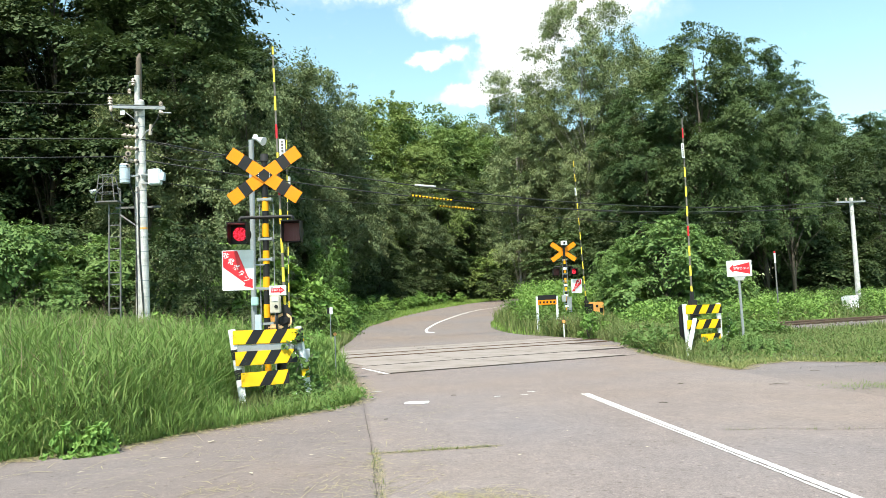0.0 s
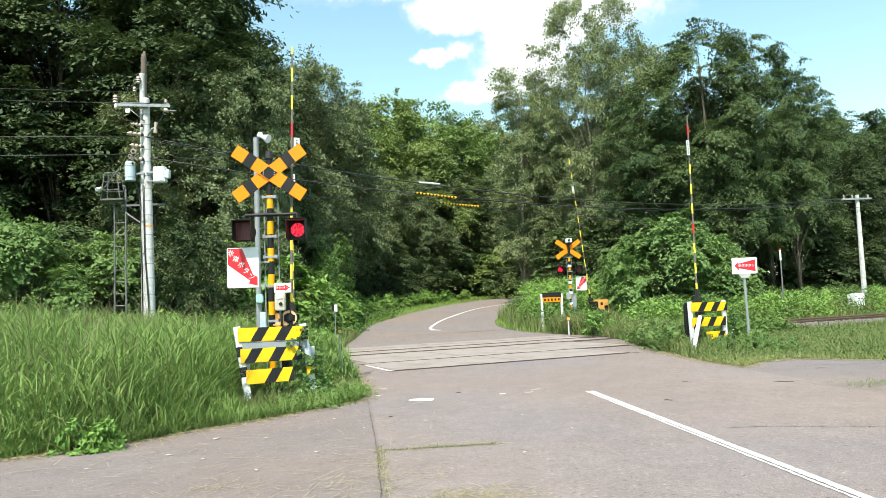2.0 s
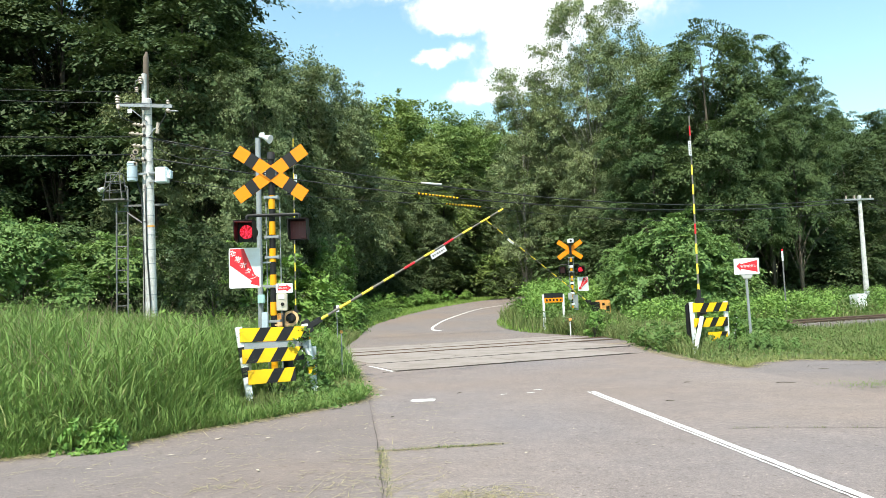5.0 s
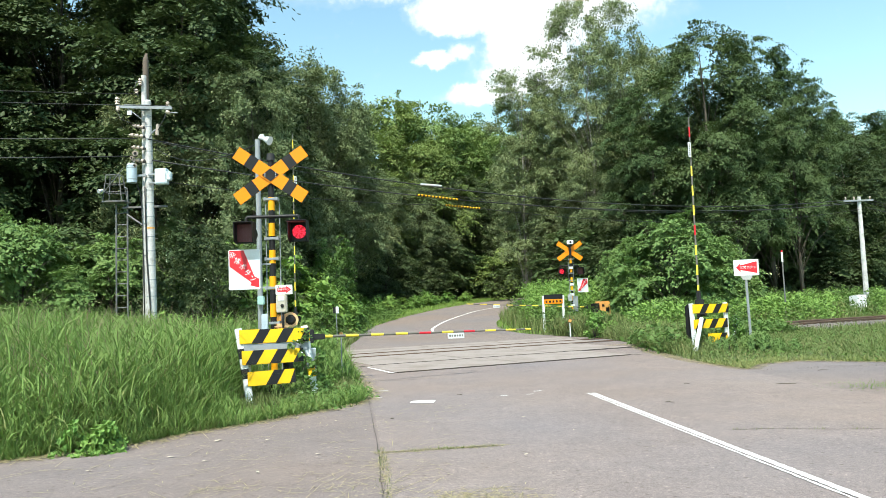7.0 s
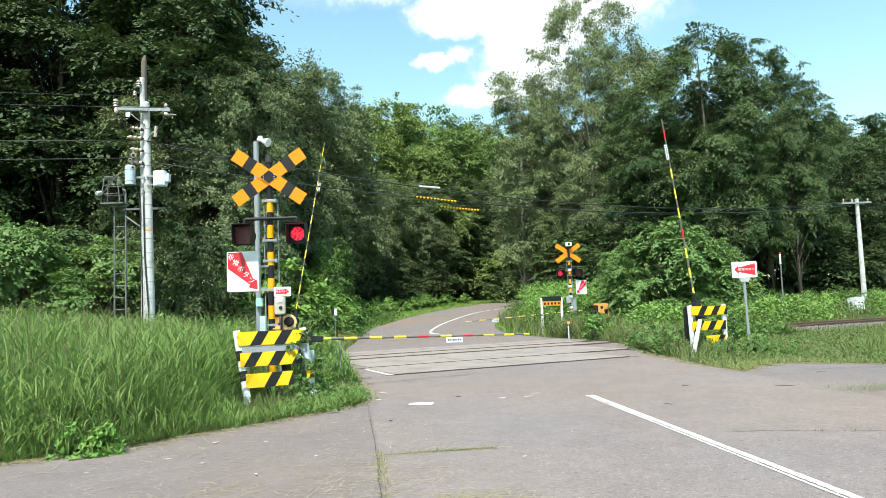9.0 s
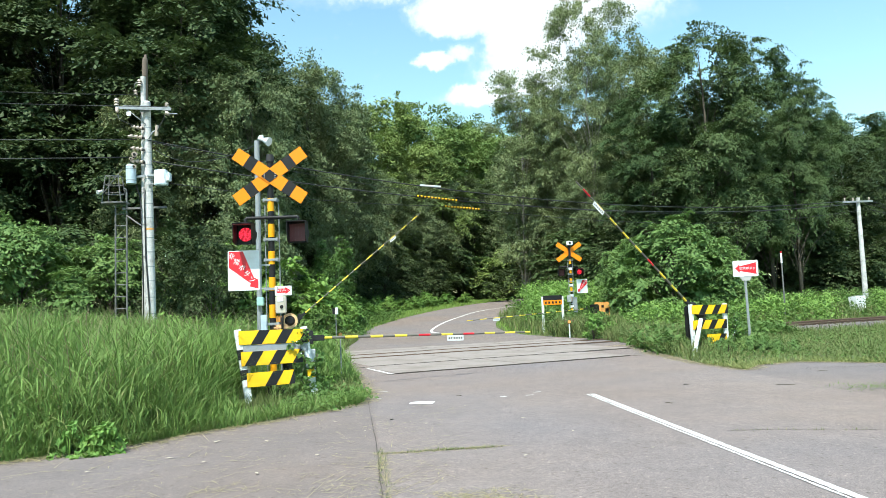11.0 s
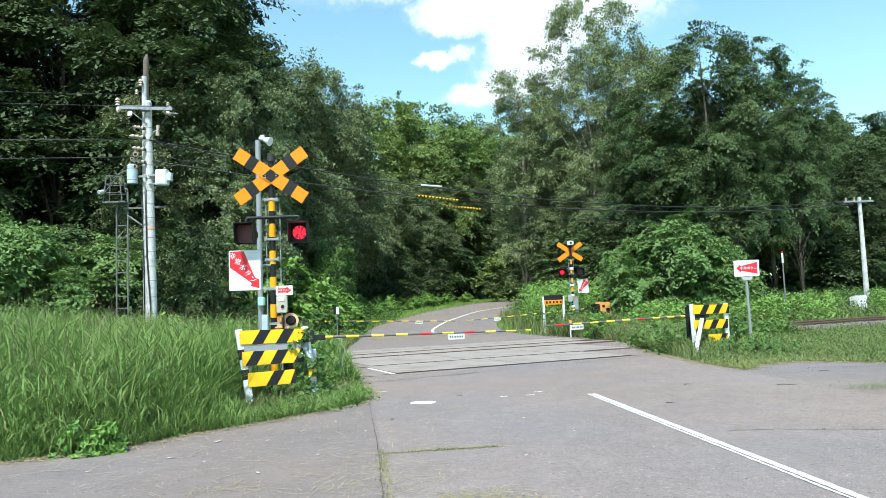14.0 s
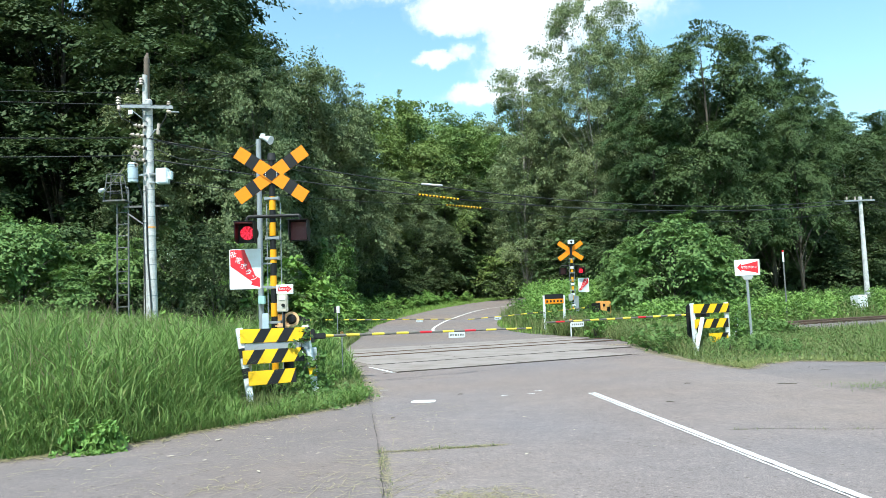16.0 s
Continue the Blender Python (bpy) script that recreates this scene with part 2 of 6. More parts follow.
M_BARK = mat("bark", (0.1, 0.085, 0.065), 0.95, 0, (0.04, 0.035, 0.03), 0.6, 3, 25, 0.7)
M_BIRCH = mat("pale_bark", (0.34, 0.31, 0.27), 0.9, 0, (0.08, 0.07, 0.06), 0.7, 3, 25, 0.5)
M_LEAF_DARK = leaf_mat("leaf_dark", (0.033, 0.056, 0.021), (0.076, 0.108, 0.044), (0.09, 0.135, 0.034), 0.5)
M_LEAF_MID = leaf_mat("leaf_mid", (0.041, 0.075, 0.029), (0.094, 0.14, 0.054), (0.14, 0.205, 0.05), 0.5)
M_LEAF_LIGHT = leaf_mat("leaf_light", (0.105, 0.165, 0.045), (0.195, 0.26, 0.08), (0.26, 0.36, 0.085), 0.5)
M_LEAF_GREY = leaf_mat("leaf_greygreen", (0.102, 0.139, 0.062), (0.2, 0.238, 0.118), (0.26, 0.34, 0.115), 0.5)
M_LEAF_BIRCH = leaf_mat("leaf_birch", (0.118, 0.157, 0.069), (0.235, 0.274, 0.134), (0.291, 0.358, 0.112), 0.45)
M_LEAF_BUSH = leaf_mat("leaf_broad", (0.062, 0.122, 0.03), (0.118, 0.19, 0.052), (0.19, 0.31, 0.06), 0.5)
M_LEAF_SUMAC = leaf_mat("leaf_sumac", (0.085, 0.156, 0.046), (0.175, 0.262, 0.083), (0.241, 0.368, 0.081), 0.5)
M_HERB = leaf_mat("leaf_herb", (0.105, 0.205, 0.044), (0.195, 0.32, 0.08), (0.27, 0.41, 0.075), 0.55)
M_GRASS = grass_mat("grass_tall", (0.092, 0.195, 0.036), (0.158, 0.295, 0.064), (0.34, 0.33, 0.15))
M_GRASS_DRY = grass_mat("grass_seeding", (0.068, 0.138, 0.03), (0.15, 0.232, 0.062), (0.42, 0.34, 0.19))
M_GRASS_SHORT = grass_mat("grass_short", (0.14, 0.29, 0.04), (0.24, 0.41, 0.08), (0.36, 0.34, 0.15))
M_GRASS_YELLOW = grass_mat("grass_yellowing", (0.17, 0.23, 0.06), (0.3, 0.34, 0.11), (0.42, 0.38, 0.2))
M_BEIGE = mat("beige_enamel", (0.5, 0.47, 0.39), 0.5, 0, (0.25, 0.22, 0.17), 0.4, 6, 60, 0.05)
M_TEAL = mat("pale_green_plastic", (0.36, 0.6, 0.54), 0.5, 0, (0.2, 0.25, 0.22), 0.3, 8, 60, 0.05)
M_BLUEGREY = mat("pale_blue_enamel", (0.46, 0.56, 0.64), 0.5, 0, (0.25, 0.26, 0.26), 0.35, 6, 60, 0.05)
M_BLUEWHITE = mat("bluish_white_enamel", (0.66, 0.74, 0.78), 0.45, 0, (0.3, 0.3, 0.28), 0.3, 6, 60, 0.05)
# dull steel with rust stains; base darkened to carry the shade on the ladder mast
M_DARKSTEEL = mat("shade_darkened_steel", (0.17, 0.175, 0.175), 0.75, 0.2, (0.12, 0.08, 0.06), 0.5, 6, 60, 0.15)
M_SEED = grass_mat("seed_heads", (0.17, 0.15, 0.085), (0.29, 0.22, 0.145), (0.34, 0.26, 0.19))
M_STRAW = grass_mat("dry_straw", (0.42, 0.36, 0.2), (0.55, 0.48, 0.3), (0.3, 0.3, 0.12))
M_FLAKE = mat("dry_leaf", (0.5, 0.43, 0.33), 0.8, 0, (0.3, 0.22, 0.12), 0.5, 30, 90, 0.1)
M_CLOUD = cloud_mat()

# ---------------------------------------------------------------- mesh helpers
def part(name, bm, material, parent=None, label="", at=None):
    me = bpy.data.meshes.new(name)
    bm.normal_update()
    bm.to_mesh(me)
    bm.free()
    for mt in (material if isinstance(material, (list, tuple)) else (material,)):
        me.materials.append(mt)
    ob = new(name, me)
    if parent is not None:
        ob.parent = parent
    if at is not None:
        ob.matrix_basis = at
    return tagged(ob, label) if label else ob


def thing(name, m, label, category, group="", kind=""):
    ob = new(name)
    ob.empty_display_size = 0.2
    ob.matrix_basis = m
    return tagged(ob, label, category, group, kind)


def box(sx, sy, sz, at=(0, 0, 0), bevel=0.0, bm=None, m=None):
    own = bmesh.new()
    bmesh.ops.create_cube(own, size=1.0)
    for v in own.verts:
        v.co = Vector((v.co.x * sx, v.co.y * sy, v.co.z * sz))
    if bevel:
        bmesh.ops.bevel(own, geom=own.edges[:], offset=bevel, segments=2, affect="EDGES")
    own.transform((m or Matrix()) if m else Matrix.Translation(at))
    return merge(bm, own)


def merge(bm, own):
    if bm is None:
        return own
    me = bpy.data.meshes.new("tmp")
    own.to_mesh(me)
    own.free()
    bm.from_mesh(me)
    bpy.data.meshes.remove(me)
    return bm


def cyl(r1, r2, a, b, n=16, bm=None, caps=True):
    """A tapered round bar from a to b."""
    a, b = Vector(a), Vector(b)
    own = bmesh.new()
    d = b - a
    q = d.to_track_quat("Z", "Y").to_matrix().to_4x4()
    bmesh.ops.create_cone(own, cap_ends=caps, segments=n, radius1=r1, radius2=r2, depth=d.length)
    own.transform(Matrix.Translation((a + b) / 2) @ q)
    for f in own.faces:
        f.smooth = len(f.verts) == 4
    for e in own.edges:
        e.smooth = all(f.smooth for f in e.link_faces)
    return merge(bm, own)


def tube(points, radii, n=8, bm=None):
    """A round tube through points."""
    own = bmesh.new()
    rings = []
    pts = [Vector(p) for p in points]
    for i, p in enumerate(pts):
        d = (pts[min(i + 1, len(pts) - 1)] - pts[max(i - 1, 0)]).normalized()
        q = d.to_track_quat("Z", "Y")
        r = radii[i] if isinstance(radii, (list, tuple)) else radii
        rings.append([own.verts.new(p + q @ Vector((r * math.cos(k * math.tau / n), r * math.sin(k * math.tau / n), 0)))
                      for k in range(n)])
    for a, b in zip(rings, rings[1:]):
        for k in range(n):
            f = own.faces.new((a[k], a[(k + 1) % n], b[(k + 1) % n], b[k]))
            f.smooth = True
    own.faces.new(rings[0][::-1])
    own.faces.new(rings[-1])
    return merge(bm, own)


def plate(outline, thick, y=0.0, bm=None):
    """An upright plate: outline of (x, z) corners, its front at y, going back by thick."""
    own = bmesh.new()
    f = [own.verts.new((x, y, z)) for x, z in outline]
    b = [own.verts.new((x, y + thick, z)) for x, z in outline]
    own.faces.new(f)
    own.faces.new(b[::-1])
    for i in range(len(f)):
        j = (i + 1) % len(f)
        own.faces.new((f[j], f[i], b[i], b[j]))
    bmesh.ops.recalc_face_normals(own, faces=own.faces[:])
    return merge(bm, own)


def rounded(w, h, r, cx=0.0, cz=0.0, n=5):
    out = []
    for sx, sz, a0 in ((1, 1, 0), (-1, 1, 90), (-1, -1, 180), (1, -1, 270)):
        for k in range(n):
            a = radians(a0 + 90 * k / (n - 1))
            out.append((cx + sx * (w / 2 - r) + r * math.cos(a), cz + sz * (h / 2 - r) + r * math.sin(a)))
    return out


def lettering(name, text, size, material, parent, at, label=""):
    """Raised lettering, as a mesh, facing -y."""
    cu = bpy.data.curves.new(name, "FONT")
    cu.body, cu.size, cu.extrude, cu.align_x, cu.align_y = text, size, 0.0008, "CENTER", "CENTER"
    cu.offset = size * 0.004
    tmp = new("tmp_text", cu)
    bpy.context.view_layer.update()
    me = bpy.data.meshes.new_from_object(tmp.evaluated_get(bpy.context.evaluated_depsgraph_get()))
    bpy.data.objects.remove(tmp)
    me.materials.clear()
    me.materials.append(material)
    ob = new(name, me)
    ob.parent = parent
    ob.matrix_basis = at @ pose(0, 0, 0, 90, 0, 0)
    return tagged(ob, label) if label else ob


def quads_mesh(name, verts, faces, material, smooth=False):
    """A mesh from numpy arrays; faces (n, 3) or (n, 4)."""
    me = bpy.data.meshes.new(name)
    k = faces.shape[1]
    me.vertices.add(len(verts))
    me.vertices.foreach_set("co", verts.astype(np.float32).ravel())
    me.loops.add(faces.size)
    me.loops.foreach_set("vertex_index", faces.astype(np.int32).ravel())
    me.polygons.add(len(faces))
    me.polygons.foreach_set("loop_start", np.arange(0, faces.size, k, dtype=np.int32))
    me.polygons.foreach_set("loop_total", np.full(len(faces), k, dtype=np.int32))
    if smooth:
        me.polygons.foreach_set("use_smooth", np.ones(len(faces), dtype=bool))
    me.update(calc_edges=True)
    me.materials.append(material)
    return me


# ---------------------------------------------------------------- ground and road
def ground_z(x, y):
    """Height of the ground: flat at the crossing, rising gently where the road goes into the wood."""
    y = np.asarray(y, float)
    x = np.asarray(x, float)
    s = np.clip(y - 25.0, 0, None)
    rise = 0.04 * s * s / (s + 3.0)
    rise = np.where(rise > 3.0, 3.0 + (rise - 3.0) * 0.15, rise)
    left = 0.25 * np.clip((-x - 4.0) / 5.0, 0, 1) * np.clip((y - 8) / 6.0, 0, 1)
    return rise + left


LEFT_EDGE = [(-0.2, 3.0), (-0.33, 4.0), (-0.99, 9.28), (-1.55, 12.2), (-2.22, 15.4), (-2.75, 20), (-3.05, 25), (-3.3, 30),
             (-3.2, 34), (-2.2, 41), (-0.1, 50), (3.2, 59), (8.2, 67), (16, 74), (33, 82)]
RIGHT_EDGE = [(4.9, 3.0), (4.8, 4.0), (4.35, 9.28), (4.2, 12.2), (4.3, 15.4), (4.45, 20), (2.9, 25), (2.2, 29), (2.4, 33),
              (3.4, 39), (5.4, 45), (8.6, 51), (13.5, 57), (21, 63), (36, 70)]


def smooth_line(pts, n):
    """Points resampled evenly along a Catmull-Rom curve."""
    p = np.array(pts, float)
    p = np.vstack((2 * p[0] - p[1], p, 2 * p[-1] - p[-2]))
    out = []
    m = len(pts) - 1
    for t in np.linspace(0, m - 1e-6, n):
        i = int(t)
        u = t - i
        a, b, c, d = p[i], p[i + 1], p[i + 2], p[i + 3]
        out.append(0.5 * (2 * b + (c - a) * u + (2 * a - 5 * b + 4 * c - d) * u * u + (3 * b - a - 3 * c + d) * u ** 3))
    return np.array(out)


def strip(name, left, right, lift, material, cols=10, kind="structure", label="", cat=""):
    k = np.linspace(0, 1, cols)[None, :, None]
    g = left[:, None, :] * (1 - k) + right[:, None, :] * k
    v = np.concatenate((g, (ground_z(g[..., 0], g[..., 1]) + lift)[..., None]), 2).reshape(-1, 3)
    n = len(left)
    i = (np.arange(n - 1)[:, None] * cols + np.arange(cols - 1)[None]).ravel()
    me = quads_mesh(name, v, np.stack((i, i + 1, i + cols + 1, i + cols), 1), material, True)
    return tagged(new(name, me), label, cat, "", kind)


def build_ground():
    def axis(lo, hi):
        a = [0.0]
        while a[-1] < hi:
            a.append(a[-1] + max(0.8, a[-1] * 0.09))
        b = [0.0]
        while b[-1] < lo:
            b.append(b[-1] + max(0.8, b[-1] * 0.09))
        return np.array([-v for v in b[:0:-1]] + a)
    gx, gy = axis(1800, 1800), axis(1800, 1800)
    X, Y = np.meshgrid(gx, gy)
    v = np.stack((X, Y, ground_z(X, Y)), -1).reshape(-1, 3)
    w = len(gx)
    i = (np.arange(len(gy) - 1)[:, None] * w + np.arange(w - 1)[None]).ravel()
    me = quads_mesh("ground", v, np.stack((i, i + 1, i + w + 1, i + w), 1), M_SOIL, True)
    tagged(new("ground", me), "green overgrown earth verges and woodland floor", "ground", "", "structure")


APRON = [(-40, -30), (40, -30), (60, 14), (24, 14.0), (14, 11.8), (9.5, 11.2), (6.6, 11.0), (5.6, 11.7), (4.9, 11.4), (4.4, 10.7),
         (4.15, 12.2), (4.1, 14.6), (4.5, 17.5), (-2.2, 15.2), (-1.55, 12.2), (-0.99, 9.28), (-1.02, 8.54), (-1.44, 7.93),
         (-2.06, 7.16), (-2.41, 6.85), (-2.71, 6.36), (-3.12, 6.06), (-3.53, 5.8), (-5.5, 4.6), (-9, 3.2), (-40, -2)]


def build_road():
    bm = bmesh.new()
    vs = [bm.verts.new((x, y, 0.006)) for x, y in APRON]
    bm.faces.new(vs)
    bmesh.ops.triangulate(bm, faces=bm.faces[:])
    tagged(part("pavement", bm, M_APRON), "old grey asphalt apron with cracks and dust", "pavement", "", "structure")
    left, right = smooth_line(LEFT_EDGE, 120), smooth_line(RIGHT_EDGE, 120)
    k = int(np.argmax(left[:, 1] > 17.8))
    strip("road", left[:k + 1], right[:k + 1], 0.012, M_ROAD, label="worn grey asphalt road leading up to the crossing", cat="road")
    strip("road", left[k:], right[k:], 0.012, M_FARROAD, label="brownish asphalt road bending into the wood", cat="road")
    # the far end of the apron behind the camera belongs to the same road
    a = np.array([(1.6, -28), (-0.2, 3.0)])
    b = np.array([(6.6, -28), (4.9, 3.0)])
    strip("road", a, b, 0.012, M_ROAD, label="worn grey asphalt road leading up to the crossing", cat="road")


# track frame: along u, across n
TA = radians(24.1)
TRACK = Matrix.Translation((0, 17.74, 0)) @ Matrix.Rotation(TA, 4, "Z")


def track_xy(s, p):
    v = TRACK @ Vector((s, p, 0))
    return v.x, v.y


build_ground()
build_road()

# ---------------------------------------------------------------- track
def build_track():
    for p, lab in ((-0.533, "rusty steel rail nearer the road fence"), (0.533, "rusty steel rail on the wood side")):
        rail = thing("rail", TRACK @ pose(0, p, 0), lab, "rail", "rails of the track", "structure")
        prof = [(-0.055, 0.0), (0.055, 0.0), (0.055, 0.014), (0.012, 0.03), (0.012, 0.098), (0.034, 0.108), (0.034, 0.135),
                (-0.034, 0.135), (-0.034, 0.108), (-0.012, 0.098), (-0.012, 0.03), (-0.055, 0.014)]
        bm = bmesh.new()
        rings = []
        for s, dz in ((-55, 0.06), (-12, 0.05), (-4.2, -0.1), (4.8, -0.1), (8.5, 0.0), (13, 0.06), (70, 0.08)):
            rings.append([bm.verts.new((s, y, z + dz)) for y, z in prof])
        for a, b in zip(rings, rings[1:]):
            for k in range(len(prof)):
                j = (k + 1) % len(prof)
                bm.faces.new((a[k], a[j], b[j], b[k]))
        bmesh.ops.recalc_face_normals(bm, faces=bm.faces[:])
        part("rail_body", bm, M_RAIL, rail)
    # ballast shoulders, right and left of the crossing
    for s0, s1 in ((6.4, 70), (-55, -4.6)):
        prof = [(-2.2, -0.05), (-1.35, 0.045), (-0.9, 0.075), (0.9, 0.075), (1.35, 0.045), (2.2, -0.05)]
        ss = np.linspace(s0, s1, 60)
        rng = np.random.default_rng(5)
        v, f = [], []
        for s in ss:
            ramp_in = min(1.0, abs(s - (s0 if s0 > 0 else s1)) / 4.0)
            for y, z in prof:
                v.append((s, y, z * ramp_in + rng.normal(0, 0.008)))
        k = len(prof)
        for i in range(len(ss) - 1):
            for j in range(k - 1):
                f.append((i * k + j, i * k + j + 1, (i + 1) * k + j + 1, (i + 1) * k + j))
        ob = new("ballast_bed", quads_mesh("ballast_bed", np.array(v), np.array(f), M_BALLAST))
        ob.matrix_basis = TRACK
        tagged(ob, "brown-grey crushed stone ballast under the rails", "ballast", "", "structure")
    # single stones where the bed is in view
    rng = np.random.default_rng(11)
    n = 6000
    s = 9.0 + 19 * rng.random(n)
    p = rng.choice([-1, 1], n, p=[0.75, 0.25]) * (0.62 + 1.1 * rng.random(n))
    z = np.interp(np.abs(p), [0.9, 1.35, 2.2], [0.075, 0.045, -0.05]) + 0.012 + 0.02 * rng.random(n)
    oct_v = np.array([(1, 0, 0), (-1, 0, 0), (0, 1, 0), (0, -1, 0), (0, 0, 1), (0, 0, -1)], float)
    oct_f = np.array([(0, 2, 4), (2, 1, 4), (1, 3, 4), (3, 0, 4), (2, 0, 5), (1, 2, 5), (3, 1, 5), (0, 3, 5)])
    r = 0.018 + 0.022 * rng.random((n, 1, 1))
    v = oct_v[None] * r * (0.6 + 0.8 * rng.random((n, 6, 1)))
    a = rng.random(n) * math.tau
    c, si = np.cos(a)[:, None], np.sin(a)[:, None]
    v = np.stack((v[..., 0] * c - v[..., 1] * si + 0.4 * v[..., 2], v[..., 0] * si + v[..., 1] * c, v[..., 2]), -1)
    v = v + np.stack((s, p, z), -1)[:, None, :]
    f = (oct_f[None] + 6 * np.arange(n)[:, None, None]).reshape(-1, 3)
    ob = new("ballast_stones", quads_mesh("ballast_stones", v.reshape(-1, 3), f, M_BALLAST))
    ob.matrix_basis = TRACK
    tagged(ob, "loose crushed ballast stones beside the rail", "gravel", "", "stuff")
    # sleepers
    for i in range(30):
        ob = part("sleeper", box(0.2, 2.0, 0.12, (0, 0, 0.0), 0.012), M_CONC, None)
        ob.matrix_basis = TRACK @ pose(8.2 + i * 0.62, 0, 0.03)
        tagged(ob, "grey sleeper half sunk in ballast", "sleeper", "sleepers under the rails", "structure")


def build_deck():
    """Concrete slabs of the crossing, row by row along the track, with dark joints between."""
    deck = thing("crossing_deck", TRACK @ pose(0, 0, 0), "weathered concrete slabs of a level crossing with dark joints",
                 "crossing deck", "", "structure")
    rows = ((-4.74, -3.07, 2), (-2.95, -0.66, 3), (-0.44, 0.44, 4), (0.65, 1.5, 3), (1.58, 2.35, 3))
    ends = [(float(np.interp((p0 + p1) / 2, [-3.9, -1.8, 0, 1.1, 2], [-3.05, -2.9, -2.6, -2.3, -2.0])),
             float(np.interp((p0 + p1) / 2, [-3.9, -1.8, 0, 1.1, 2], [1.8, 3.2, 4.2, 4.6, 4.8]))) for p0, p1, n in rows]
    for (p0, p1, n), (s0, s1) in zip(rows, ends):
        edges = np.linspace(s0, s1, n + 1)
        for a, b in zip(edges, edges[1:]):
            gap = 0.012
            bm = box(b - a - gap, p1 - p0, 0.05, ((a + b) / 2, (p0 + p1) / 2, 0.0 + random.uniform(-0.002, 0.003)), 0.008)
            part("slab", bm, M_SLAB, deck)
        for e in edges[1:-1]:
            part("joint", box(0.014, p1 - p0, 0.004, (e, (p0 + p1) / 2, 0.0145)), M_JOINT, deck)
    for (p0, p1, n), (s0, s1) in zip(rows[:2], ends):
        part("edge_angle", box(s1 - s0, 0.012, 0.046, ((s0 + s1) / 2, p0 - 0.008, 0.003), 0.003), M_JOINT, deck)
    # dirty flangeways and joints between the rows
    for (q0, q1), (sa, sb) in (((-4.795, -4.768), ends[0]), ((-3.07, -2.95), ends[1]), ((-0.66, -0.44), ends[2]), ((0.44, 0.65), ends[3]), ((1.5, 1.58), ends[4])):
        part("flangeway", box(sb - sa + 0.5, q1 - q0 - 0.004, 0.004, ((sa + sb) / 2, (q0 + q1) / 2, 0.0145)), M_JOINT, deck)


def ribbon(a, b, w):
    """A flat painted band from a to b, w wide, with a worn uneven edge."""
    a, b = np.array(a, float), np.array(b, float)
    n = max(2, int(np.linalg.norm(b - a) / 0.035))
    d = (b - a) / np.linalg.norm(b - a)
    q = np.array((-d[1], d[0]))
    rng = np.random.default_rng(int(abs(a[0] * 1000 + a[1] * 77)))
    t = np.linspace(0, 1, n)[:, None]
    l = a + (b - a) * t + q * (w / 2 + rng.normal(0, 0.0025, (n, 1)))
    r = a + (b - a) * t - q * (w / 2 + rng.normal(0, 0.0025, (n, 1)))
    return l, r


